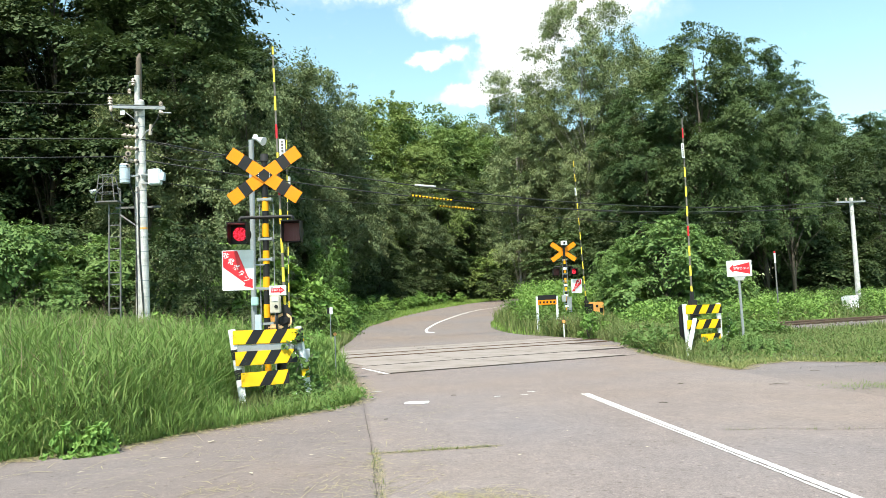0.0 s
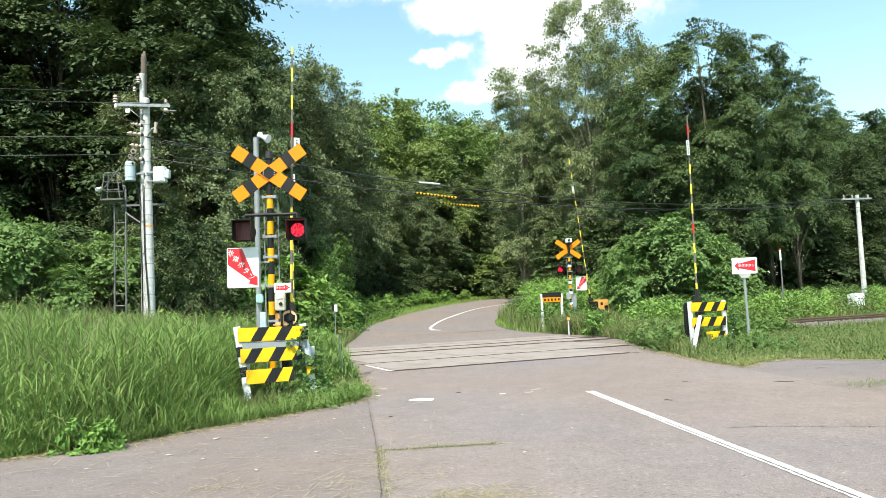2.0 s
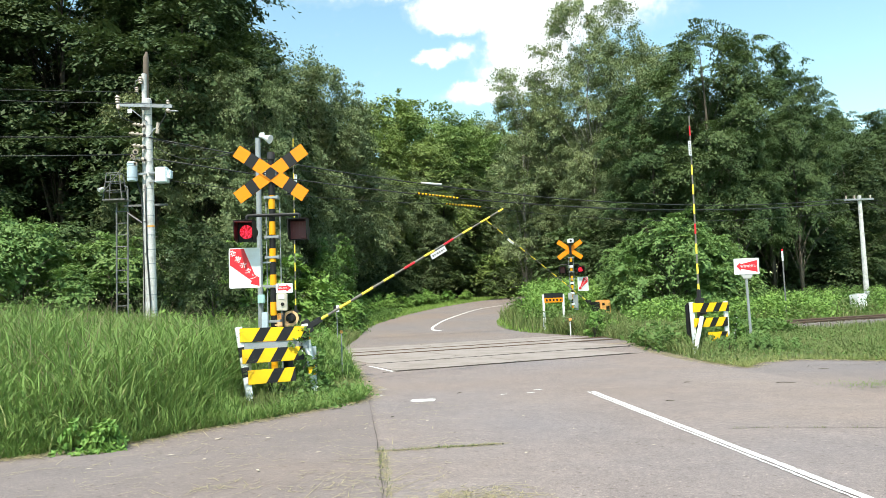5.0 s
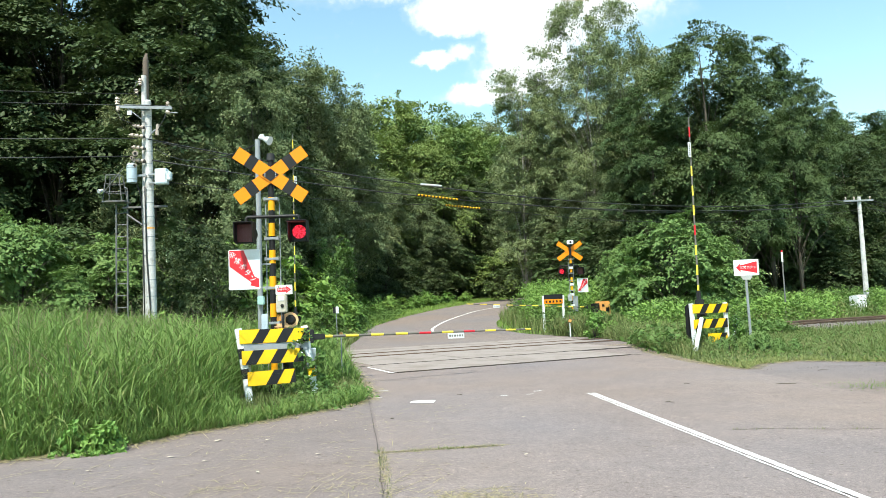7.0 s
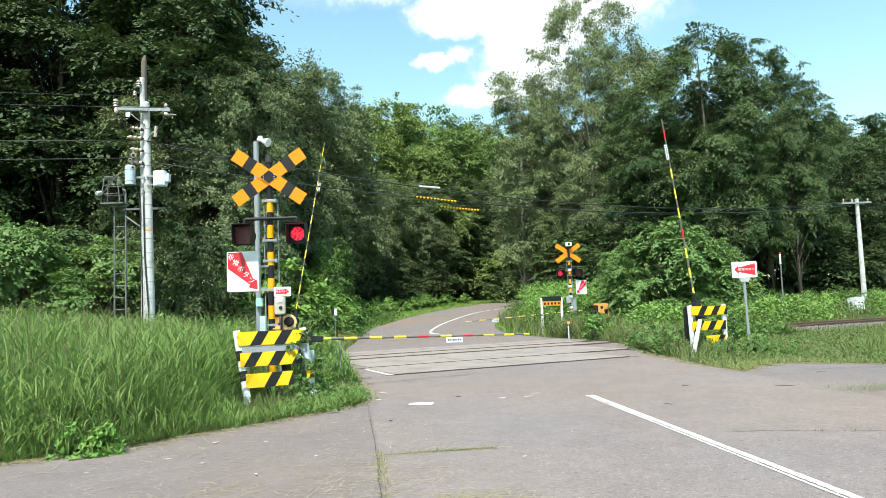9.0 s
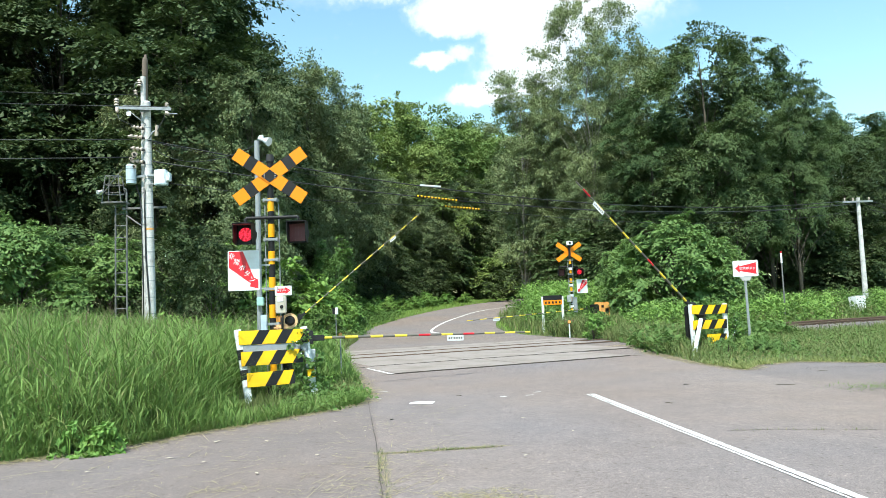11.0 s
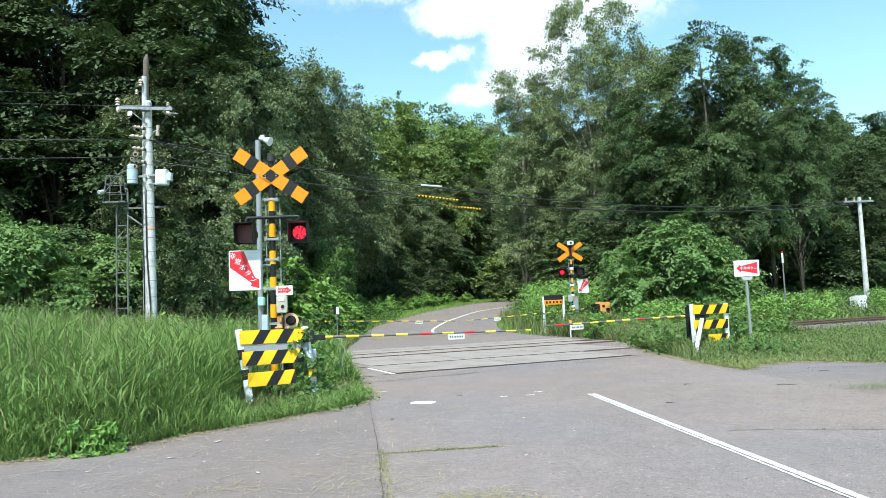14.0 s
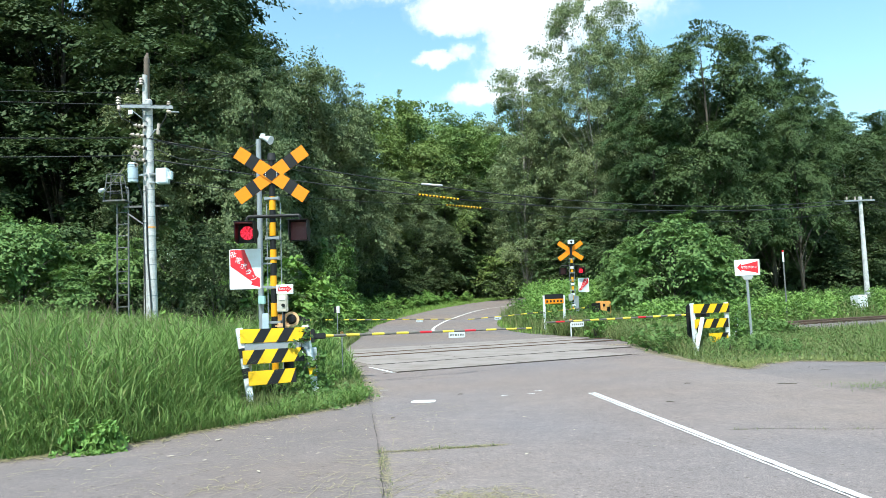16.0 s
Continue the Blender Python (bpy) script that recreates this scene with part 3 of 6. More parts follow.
def build_markings():
    def paint(name, l, r, label):
        strip(name, l, r, 0.0165, M_PAINT, 2, "structure", label, "road marking")
    # double worn centre line towards the camera
    a, b = np.array((1.68, 8.58)), np.array((2.13, 4.0))
    d = (b - a) / np.linalg.norm(b - a)
    q = np.array((d[1], -d[0]))
    for off, w, end in ((0.018, 0.058, 7.5), (-0.04, 0.024, 7.2)):
        l, r = ribbon(a - q * off, a + d * (end + 8.0) - q * off, w)
        paint("centre_line", l, r, "worn white painted road centre line")
    l, r = ribbon((-0.425, 8.38), (-0.15, 8.35), 0.23)
    taper = np.interp(np.linspace(0, 1, len(l)), [0, 0.2, 0.85, 1], [0.62, 1, 1, 0.8])[:, None]
    mid = (l + r) / 2
    paint("paint_patch", mid + (l - mid) * taper, mid + (r - mid) * taper, "short worn white paint patch on asphalt")
    l, r = ribbon((-1.45, 13.5), (-0.9, 12.15), 0.07)
    paint("stop_line", l, r, "thin worn white paint line on concrete")
    for x, y, w in ((0.93, 8.68, 0.1), (0.62, 8.62, 0.08), (-0.9, 9.6, 0.12), (-0.85, 8.9, 0.05), (1.05, 8.95, 0.1)):
        l, r = ribbon((x, y), (x + w, y + 0.02), 0.03)
        paint("paint_fleck", l, r, "faded fleck of white road paint")
    # seam between the two pavements, and cracks
    for pts, w in (([(-1.02, 9.3), (-0.58, 5.9), (-0.4, 4.3), (-0.2, 2.6)], 0.005), ([(-0.5, 5.55), (-0.1, 5.6), (0.35, 5.65)], 0.01),
                   ([(2.25, 5.94), (2.61, 5.93), (2.88, 5.85), (3.3, 5.76), (4.2, 5.7)], 0.009), ([(-0.9, 10.9), (-0.2, 11.0), (0.5, 10.9)], 0.01)):
        c = smooth_line(pts, 60)
        t = np.gradient(c, axis=0)
        t /= np.linalg.norm(t, axis=1)[:, None]
        q = np.stack((-t[:, 1], t[:, 0]), 1)
        rng = np.random.default_rng(int(w * 9000))
        c = c + q * rng.normal(0, 0.003, (60, 1))
        ww = w * (0.4 + 0.9 * rng.random((60, 1)))
        strip("crack", c + q * ww / 2, c - q * ww / 2, 0.0145, M_JOINT, 2, "structure", "dark narrow crack in the asphalt", "crack")
    # centre line beyond the crossing, curving into the wood
    c = smooth_line([(-0.12, 28.0), (-0.5, 29.0), (-0.44, 31.5), (0.24, 36.6), (2.1, 45), (4.4, 50), (8.0, 56), (14, 63), (26, 70)], 90)
    t = np.gradient(c, axis=0)
    t /= np.linalg.norm(t, axis=1)[:, None]
    q = np.stack((-t[:, 1], t[:, 0]), 1)
    w = np.interp(np.arange(90), [0, 6, 10, 90], [0.0, 0.26, 0.12, 0.085])[:, None]
    paint("centre_line", c + q * w / 2, c - q * w / 2, "white painted centre line curving into the wood")


# ---------------------------------------------------------------- signs and signals
STRIPE = 0.0022


def letters_along(text, size, material, parent, start, step, tilt=0.0, y=0.0):
    for i, ch in enumerate(text):
        lettering("letter", ch, size, material, parent, pose(start[0] + step[0] * i, y, start[1] + step[1] * i, 0, tilt, 0))


def lamp_unit(parent, x, z, side, blink_flaps, phase):
    """One flashing lamp: hood, LED board and an added flap, hinged at the top, that hides the LEDs when unlit."""
    lamp = thing("lamp", pose(x, -0.12 * side, z, 0, 0, 0 if side > 0 else 180), "", "")
    lamp.parent = parent
    lamp["label"] = "black hooded round red flashing lamp"
    bm = cyl(0.125, 0.12, (0, 0.12, 0), (0, 0.0, 0), 24)
    bm = box(0.24, 0.016, 0.27, (0, 0.004, 0), 0.004, bm)
    part("housing", bm, M_BLACK, lamp)
    # hood: three sides of a box, open at the front and below
    bm = box(0.27, 0.22, 0.012, (0, -0.11, 0.14), 0.004)
    for sx in (-1, 1):
        bm = merge(bm, side_plate(sx * 0.123))
    part("hood", bm, M_BLACK, lamp)
    part("led_board", cyl(0.096, 0.096, (0, -0.004, 0), (0, -0.014, 0), 28), M_LEDBACK, lamp)
    bm = bmesh.new()
    for ring, cnt in ((0, 1), (0.021, 6), (0.042, 12), (0.063, 18), (0.083, 24)):
        for k in range(cnt):
            a = k * math.tau / cnt + ring * 20
            if ring > 0.03 and (a * 8 / math.tau) % 1.0 < (0.3 if ring < 0.05 else 0.2):
                continue
            cx, cz = ring * math.cos(a), ring * math.sin(a)
            v = [bm.verts.new((cx + 0.0072 * math.cos(j * math.tau / 6), -0.0155, cz + 0.0072 * math.sin(j * math.tau / 6))) for j in range(6)]
            t = bm.verts.new((cx, -0.02, cz))
            for j in range(6):
                bm.faces.new((v[j], v[(j + 1) % 6], t))
    part("leds", bm, M_LED, lamp)
    # added flap in unlit-lens colour: covering the always glowing LEDs imitates switching off
    bm = box(0.24, 0.006, 0.24, (0, -0.003, -0.125), 0.002)
    for i in (-2, -1, 0, 1, 2):
        bm = box(0.01, 0.004, 0.22, (i * 0.042, -0.007, -0.125), 0.0, bm)
    blink_flap = part("blink_flap", bm, M_DARKRED, lamp, "dark red louvred flap added to stand in for the unlit lens")
    blink_flap.matrix_basis = pose(0, -0.028, 0.128)
    blink_flaps.append((blink_flap, phase))
    return lamp


def side_plate(x):
    own = bmesh.new()
    prof = [(0.012, 0.145), (-0.21, 0.145), (-0.2, -0.06), (-0.16, -0.13), (0.012, -0.145)]
    a = [own.verts.new((x - 0.004, y, z)) for y, z in prof]
    b = [own.verts.new((x + 0.004, y, z)) for y, z in prof]
    own.faces.new(a)
    own.faces.new(b[::-1])
    for i in range(5):
        j = (i + 1) % 5
        own.faces.new((a[i], b[i], b[j], a[j]))
    bmesh.ops.recalc_face_normals(own, faces=own.faces[:])
    return own


BLINK_FLAPS = []


def crossing_signal(m, label, near):
    """A striped post with the crossbuck, a lamp bar with two lamps, clamps, pipes and boxes."""
    sig = thing("crossing_signal", m, label, "crossing signal", "crossing signals")
    r = 0.043
    part("post", cyl(r, r, (0, 0, -0.1), (0, 0, 3.2), 20), M_BLACK, sig)
    part("post_cap", cyl(r * 1.35, r * 1.2, (0, 0, 3.2), (0, 0, 3.3), 20), M_RUBBER, sig)
    for z in (0.37, 0.75, 1.125, 1.5, 1.86, 2.235, 2.595):
        part("yellow_band", cyl(r + 0.002, r + 0.002, (0, 0, z - 0.092), (0, 0, z + 0.092), 20), M_GOLD, sig)
    # crossbuck: two boards crossing; yellow behind, black and yellow before
    xb = thing("crossbuck", pose(0.01, -0.07, 2.99), "", "")
    xb.parent = sig
    xb["label"] = "crossed black and amber boards"
    for k, tilt in enumerate((35, -35)):
        arm = part("board", box(1.15, 0.012, 0.182, (0, 0, 0), 0.003), M_YELLOW, xb, "", pose(0, 0.014 * k, 0, 0, tilt, 0))
        for sx in (-1, 1):
            part("black_patch", box(0.135, STRIPE, 0.183, (sx * 0.318, -0.0072, 0)), M_BLACK, arm)
    part("centre_plate", plate([(-0.118, 0.0), (0, -0.092), (0.118, 0.0), (0, 0.092)], 0.004, -0.0125), M_BLACK, xb)
    for sx in (-1, 1):
        for sz in (-1, 0, 1):
            part("rivet", cyl(0.006, 0.006, (sx * 0.075, -0.0105, sz * 0.026), (sx * 0.075, -0.016, sz * 0.026), 8), M_WHITE, xb)
    # lamp bar with bent ends
    part("lamp_bar", tube([(-0.32, -0.12, 2.31), (-0.32, -0.12, 2.39), (-0.305, -0.115, 2.405), (0, -0.06, 2.41), (0.385, -0.115, 2.405),
                           (0.4, -0.12, 2.39), (0.4, -0.12, 2.31)], 0.023, 10), M_BLACK, sig)
    side = 1 if near else -1
    for x, ph in ((-0.32, 0), (0.4, 1)):
        lamp_unit(sig, x, 2.18, side, BLINK_FLAPS, ph)
    # clamps and side pipes
    for z in (0.95, 1.43, 1.83, 2.66, 2.11):
        bm = box(0.17, 0.1, 0.036, (0, 0, z), 0.006)
        for sx in (-1, 1):
            bm = box(0.026, 0.12, 0.05, (sx * 0.085, 0, z), 0.005, bm)
        part("clamp", bm, M_GALV, sig)
    for x in (-0.085, 0.105):
        part("conduit", cyl(0.008, 0.008, (x, 0.02, 0.0), (x, 0.02, 2.6), 8), M_GALV, sig)
    return sig


def near_signal():
    sig = crossing_signal(pose(-2.345, 9.95, 0, 0, 0, 1), "black and amber striped crossing signal with crossbuck and two red lamps", True)
    # emergency-button board on brackets
    bd = thing("sign_board", pose(-0.375, -0.05, 1.695), "", "")
    bd.parent = sig
    bd["label"] = "white board with red arrow band and white lettering"
    w, h = 0.43, 0.55
    part("panel", plate(rounded(w, h, 0.02), 0.004, 0), M_WHITE, bd)
    red = [(-0.47, 0.48), (-0.02, 0.48), (0.32, -0.18), (0.46, -0.24), (0.46, -0.46), (0.18, -0.40), (0.22, -0.33), (-0.47, 0.08)]
    part("red_arrow", plate([(x * w, z * h) for x, z in red], 0.0015, -0.0016), M_RED, bd)
    letters_along("非常ボタン", 0.092, M_WHITE, bd, (-0.385 * w, 0.355 * h), (0.163 * w, -0.148 * h), 18, -0.003)
    for z in (1.76, 1.44):
        part("bracket", box(0.42, 0.02, 0.022, (-0.2, -0.03, z), 0.003), M_GALV, sig)
    # small arrow sign and button box
    sm = thing("arrow_plate", pose(0.16, -0.055, 1.40), "", "")
    sm.parent = sig
    sm["label"] = "small white plate with a red arrow"
    part("panel", plate(rounded(0.23, 0.13, 0.008), 0.003, 0), M_WHITE, sm)
    part("red_arrow", plate([(-0.09, 0.03), (0.03, 0.03), (0.03, 0.05), (0.1, 0.0), (0.03, -0.05), (0.03, -0.03), (-0.09, -0.03)], 0.001, -0.0012), M_RED, sm)
    letters_along("非常ボタン", 0.03, M_WHITE, sm, (-0.07, 0.0), (0.032, 0.0), 0, -0.002)
    bx = thing("button_box", pose(0.135, -0.09, 1.21), "", "")
    bx.parent = sig
    bx["label"] = "beige emergency button box"
    part("body", box(0.14, 0.09, 0.24, (0, 0, 0), 0.012), M_BEIGE, bx)
    part("cover", box(0.08, 0.01, 0.06, (0.0, -0.048, 0.07), 0.003), M_WHITE, bx)
    part("button", cyl(0.025, 0.022, (0.015, -0.043, -0.03), (0.015, -0.062, -0.03), 14), M_BLACK, bx)
    part("cable", tube([(0.02, 0, -0.12), (0.015, 0, -0.2), (0.0, 0.02, -0.55)], 0.016, 8), M_RUBBER, bx)
    part("foot_collar", cyl(0.15, 0.1, (0.02, 0.0, -0.05), (0.0, 0, 0.26), 12), M_RUBBER, sig, "black foot collar of the post")
    part("junction_box", box(0.085, 0.06, 0.3, (-0.105, -0.06, 0.93), 0.008), M_BLUEGREY, sig, "pale blue-grey junction box")
    return sig


def far_signal():
    sig = crossing_signal(pose(5.05, 28.5, float(ground_z(5.05, 28.5)), 0, 0, 182), "amber-backed crossing signal seen from behind with red lamps", False)
    for z in (0.45, 0.84, 1.27, 1.67, 2.32):
        part("white_band", cyl(0.075, 0.075, (0, 0, z - 0.045), (0, 0, z + 0.045), 16), M_WHITE, sig)
    part("camera_box", box(0.24, 0.14, 0.16, (0, 0.06, 3.33), 0.01), M_WHITE, sig, "white device with a dark lens")
    part("device_lens", cyl(0.045, 0.045, (0, 0.13, 3.33), (0, 0.145, 3.33), 14), M_BLACK, sig)
    bd = thing("sign_board", pose(-0.42, 0.06, 1.62, 0, 0, 180), "", "")
    bd.parent = sig
    bd["label"] = "white board with a red arrow band"
    part("panel", plate(rounded(0.42, 0.55, 0.02), 0.004, 0), M_WHITE, bd)
    part("red_arrow", plate([(0.02, 0.25), (0.19, 0.25), (0.19, 0.08), (-0.08, -0.16), (-0.06, -0.2), (-0.19, -0.22), (-0.16, -0.1), (-0.13, -0.13)], 0.0015, -0.0016), M_RED, bd)
    letters_along("非常ボタン", 0.07, M_WHITE, bd, (0.125, 0.19), (-0.05, -0.075), -18, -0.003)
    part("button_box", box(0.16, 0.1, 0.26, (0.12, 0.09, 1.15), 0.012), M_GREY, sig, "grey emergency button box")
    part("foot_collar", cyl(0.12, 0.09, (0, 0, -0.05), (0, 0, 0.2), 14), M_RUBBER, sig)
    part("rung_frame", box(0.2, 0.03, 0.6, (-0.1, 0.03, 0.9), 0.004), M_GALV, sig)


ARMS = []


def barrier_machine(xy, yaw, length, label, bands, tag_at, near, reds=(), case=None, back=1):
    """A barrier drive on a pedestal, with its striped arm; the arm turns about the drive's axle."""
    z0 = float(ground_z(*xy))
    g = thing("barrier_gate", pose(xy[0], xy[1], z0, 0, 0, yaw), label, "barrier gate", "crossing barrier gates")
    case = case or (M_PEACH if near else M_ORANGE)
    part("pedestal", cyl(0.07, 0.07, (0 if back > 0 else -0.14, 0.22 * back, -0.05), (0 if back > 0 else -0.14, 0.22 * back, 0.5), 16), M_BLACK, g)
    part("drive_case", (box(0.42, 0.34, 0.36, (-0.16, 0.24, 0.68), 0.03) if near else box(0.5, 0.4, 0.6, (-0.25, 0.28, 0.66), 0.04)) if back > 0 else box(0.1, 0.12, 0.68, (0.178, -0.13, 0.6), 0.03), case, g, "enamelled drive case")
    if near:
        drum = part("motor_drum", cyl(0.105, 0.105, (0, 0.0, 0), (0, 0.16, 0), 24), case, g, "round peach-coloured motor housing", pose(-0.03, -0.02, 0.985, 0, 0, -yaw + 12))
        part("drum_face", cyl(0.07, 0.04, (0, -0.001, 0), (0, -0.045, 0), 20), M_BLACK, drum, "black dome")
        part("case_lid", box(0.2, 0.24, 0.08, (-0.14, 0.06, 0.9), 0.03), case, g)
    elif back > 0:
        part("dark_cover", box(0.22, 0.3, 0.34, (0.12, 0.26, 0.72), 0.02), M_BLACK, g, "black side cover of the drive")
        for x, z, w, hh in ((-0.32, 0.62, 0.17, 0.2), (-0.1, 0.8, 0.12, 0.1), (-0.14, 0.5, 0.16, 0.12)):
            part("dark_hatch", box(w, 0.012, hh, (x, 0.28 + 0.2, z), 0.004), M_BLACK, g, "black hatch on the drive case")
    part("axle", cyl(0.035, 0.035, (0, -0.03, 0.74), (0, 0.15, 0.74), 14), M_RUBBER, g)
    arm = thing("arm", pose(0, 0, 0.74), "", "")
    arm.parent = g
    arm["label"] = "slim barrier pole striped in yellow, black and red"
    bm = box(0.11, 0.07, 0.34, (0, 0, 0.1), 0.015)
    bm = box(0.08, 0.06, 0.22, (0, 0, 0.36), 0.012, bm)
    bm = box(0.12, 0.05, 0.2, (0.0, 0.0, -0.16), 0.012, bm)
    bm = box(0.19, 0.09, 0.11, (-0.01, 0.0, 0.24), 0.012, bm)
    part("counterweight", bm, M_RUBBER, arm, "black arm clamp with counterweight")
    r0, r1 = 0.02, 0.012
    part("pole", cyl(r0, r1, (0, 0, 0.3), (0, 0, length), 12), M_BAND, arm)
    z = 0.38
    i = 0
    rr = lambda q: r0 + (r1 - r0) * (q - 0.3) / (length - 0.3) + 0.0015
    while z < length - 0.02:
        e = min(z + bands, length)
        mt = M_RED if i in reds else M_LEMON
        if i % 2 == 0:
            part("red_band" if mt is M_RED else "yellow_band", cyl(rr(z), rr(e), (0, 0, z), (0, 0, e), 12), mt, arm)
        z, i = e, i + 1
    q = -1 if yaw > 90 else 1     # the plate hangs on the side towards the road it warns
    tagb = thing("tag", pose(0.0, -0.03 * q, length - tag_at, 0, 0, 0 if q > 0 else 180), "", "")
    tagb.parent = arm
    tagb["label"] = "white plate with dark writing hung on the pole"
    part("panel", plate(rounded(0.085, 0.3, 0.006, 0.06 * q, 0), 0.003, 0), M_WHITE, tagb)
    for k, hh in ((-0.11, 0.03), (-0.07, 0.022), (-0.02, 0.034), (0.025, 0.024), (0.07, 0.03), (0.112, 0.022)):
        part("text_bar", box(0.03, 0.001, hh, (0.06 * q, -0.001, k)), M_BAND, tagb)
    ARMS.append(arm)
    return arm


def barricade(m, label, w, h, front_brace, rows, grey_rail):
    """Striped boards on two white posts that lean a little, with braces."""
    b = thing("barricade", m, label, "barricade", "crossing barricades")
    for x in (-w / 2 + 0.03, w / 2 - 0.05):
        leg = part("leg", box(0.085, 0.045, h + 0.06, (0, 0, (h + 0.06) / 2 - 0.03), 0.005), M_WHITE, b, "", pose(x + ((0.1 if x < 0 else 0.0) if front_brace else 0.1 if x < 0 else 0.09), 0.033, 0, 0, (-2 if x < 0 else 0) if front_brace else -6.5 if x < 0 else -6, 0))
        for k, mt in () if front_brace else ((0.4, M_BLACK), (0.68, M_BLACK)) if x < 0 else ((0.36, M_YELLOW2),):
            part("sleeve", box(0.088, 0.048, 0.13, (0, 0, h * k), 0.003), mt, leg)
        if not front_brace or x < 0:
            foot, v = (Vector((-0.59, -0.276, -0.02)), Vector((0.37, 0.21, 0.7))) if front_brace else (Vector((x + 0.16, 0.4, -0.02)), Vector((-0.05, -0.32, 0.65)))
            part("brace", box(0.07, 0.04, v.length, (0, 0, v.length / 2), 0.005), M_WHITE, b, "",
                 Matrix.Translation(foot) @ v.to_track_quat("Z", "Y").to_matrix().to_4x4())
    for i, (z, x0, x1) in enumerate(rows):
        ww = x1 - x0
        brd = part("board", box(ww, 0.014, 0.175, (0, 0, 0), 0.004), M_YELLOW2, b, "", pose((x0 + x1) / 2, -0.004, z, 0, 0.6 * (1 - i), 0))
        sw, sk = 0.135, 0.11
        x = -ww / 2 + (0.2, 0.09, 0.27)[i]
        while x < ww / 2 + 0.05:
            q = [(x - sk / 2, -0.0875), (x + sw - sk / 2, -0.0875), (x + sw + sk / 2, 0.0875), (x + sk / 2, 0.0875)]
            q = [(min(max(a, -ww / 2), ww / 2), c) for a, c in q]
            if q[1][0] - q[0][0] > 0.02:
                part("black_stripe", plate(q, STRIPE, -0.0092), M_BLACK, brd)
            x += 0.3
    if grey_rail:
        part("grey_rail", box(w - 0.1, 0.01, 0.11, (0.03, 0.004, rows[0][0] - 0.145), 0.003), M_GALV, b, "bare grey metal rail")
    return b


def arrow_sign():
    s = thing("arrow_sign", pose(5.88, 14.0, 0, 0, 0, -6), "white roadside plate with red arrow on a grey steel pole", "sign")
    part("pole", cyl(0.025, 0.025, (0.0, 0.03, -0.1), (-0.02, 0.03, 1.5), 14), M_GALV, s)
    part("bracket", plate([(-0.13, 1.47), (0.11, 1.47), (0.06, 1.38), (-0.08, 1.38)], 0.02, 0.0), M_GREY, s)
    bd = part("panel", plate(rounded(0.47, 0.31, 0.015, -0.01, 1.615), 0.004, -0.006), M_WHITE, s)
    part("red_arrow", plate([(-0.2, 1.62), (-0.12, 1.7), (-0.12, 1.66), (0.19, 1.73), (0.19, 1.5), (-0.12, 1.57), (-0.12, 1.53)], 0.0015, -0.0078), M_RED, s)
    letters_along("非常ボタン", 0.062, M_WHITE, s, (-0.1, 1.614), (0.062, 0.0), 0, -0.009)


def speaker_pole():
    s = thing("loudspeaker_pole", pose(-2.79, 11.0, 0), "slim galvanised pole with a white horn loudspeaker on top", "pole")
    part("pole", cyl(0.04, 0.04, (0, 0, -0.1), (0, 0, 3.76), 18), M_GALV, s)
    bm = cyl(0.022, 0.03, (0.03, -0.01, 3.79), (0.1, -0.04, 3.77), 12)
    bm = cyl(0.028, 0.07, (0.1, -0.03, 3.77), (0.21, -0.07, 3.72), 18, bm)
    bm = box(0.07, 0.05, 0.05, (0.07, 0.0, 3.82), 0.01, bm)
    part("horn", bm, M_WHITE, s, "white horn loudspeaker")
    part("terminal_box", box(0.1, 0.08, 0.13, (0.03, -0.06, 1.28), 0.01), M_TEAL, s, "pale green terminal box")


def utility_pole(m, height, r, label):
    s = thing("utility_pole", m, label, "utility pole", "utility poles")
    part("shaft", cyl(r, r * 0.66, (0, 0, -0.3), (0, 0, height), 20), M_CONC, s)
    return s


def insulator(parent, a, b, r=0.045):
    a, b = Vector(a), Vector(b)
    bm = bmesh.new()
    for k in range(3):
        p, q = a.lerp(b, k / 3), a.lerp(b, k / 3 + 0.2)
        bm = cyl(r, r * 0.75, p, q, 12, bm)
    bm = cyl(r * 0.4, r * 0.4, a, b, 8, bm)
    part("insulator", bm, M_CERAMIC, parent)


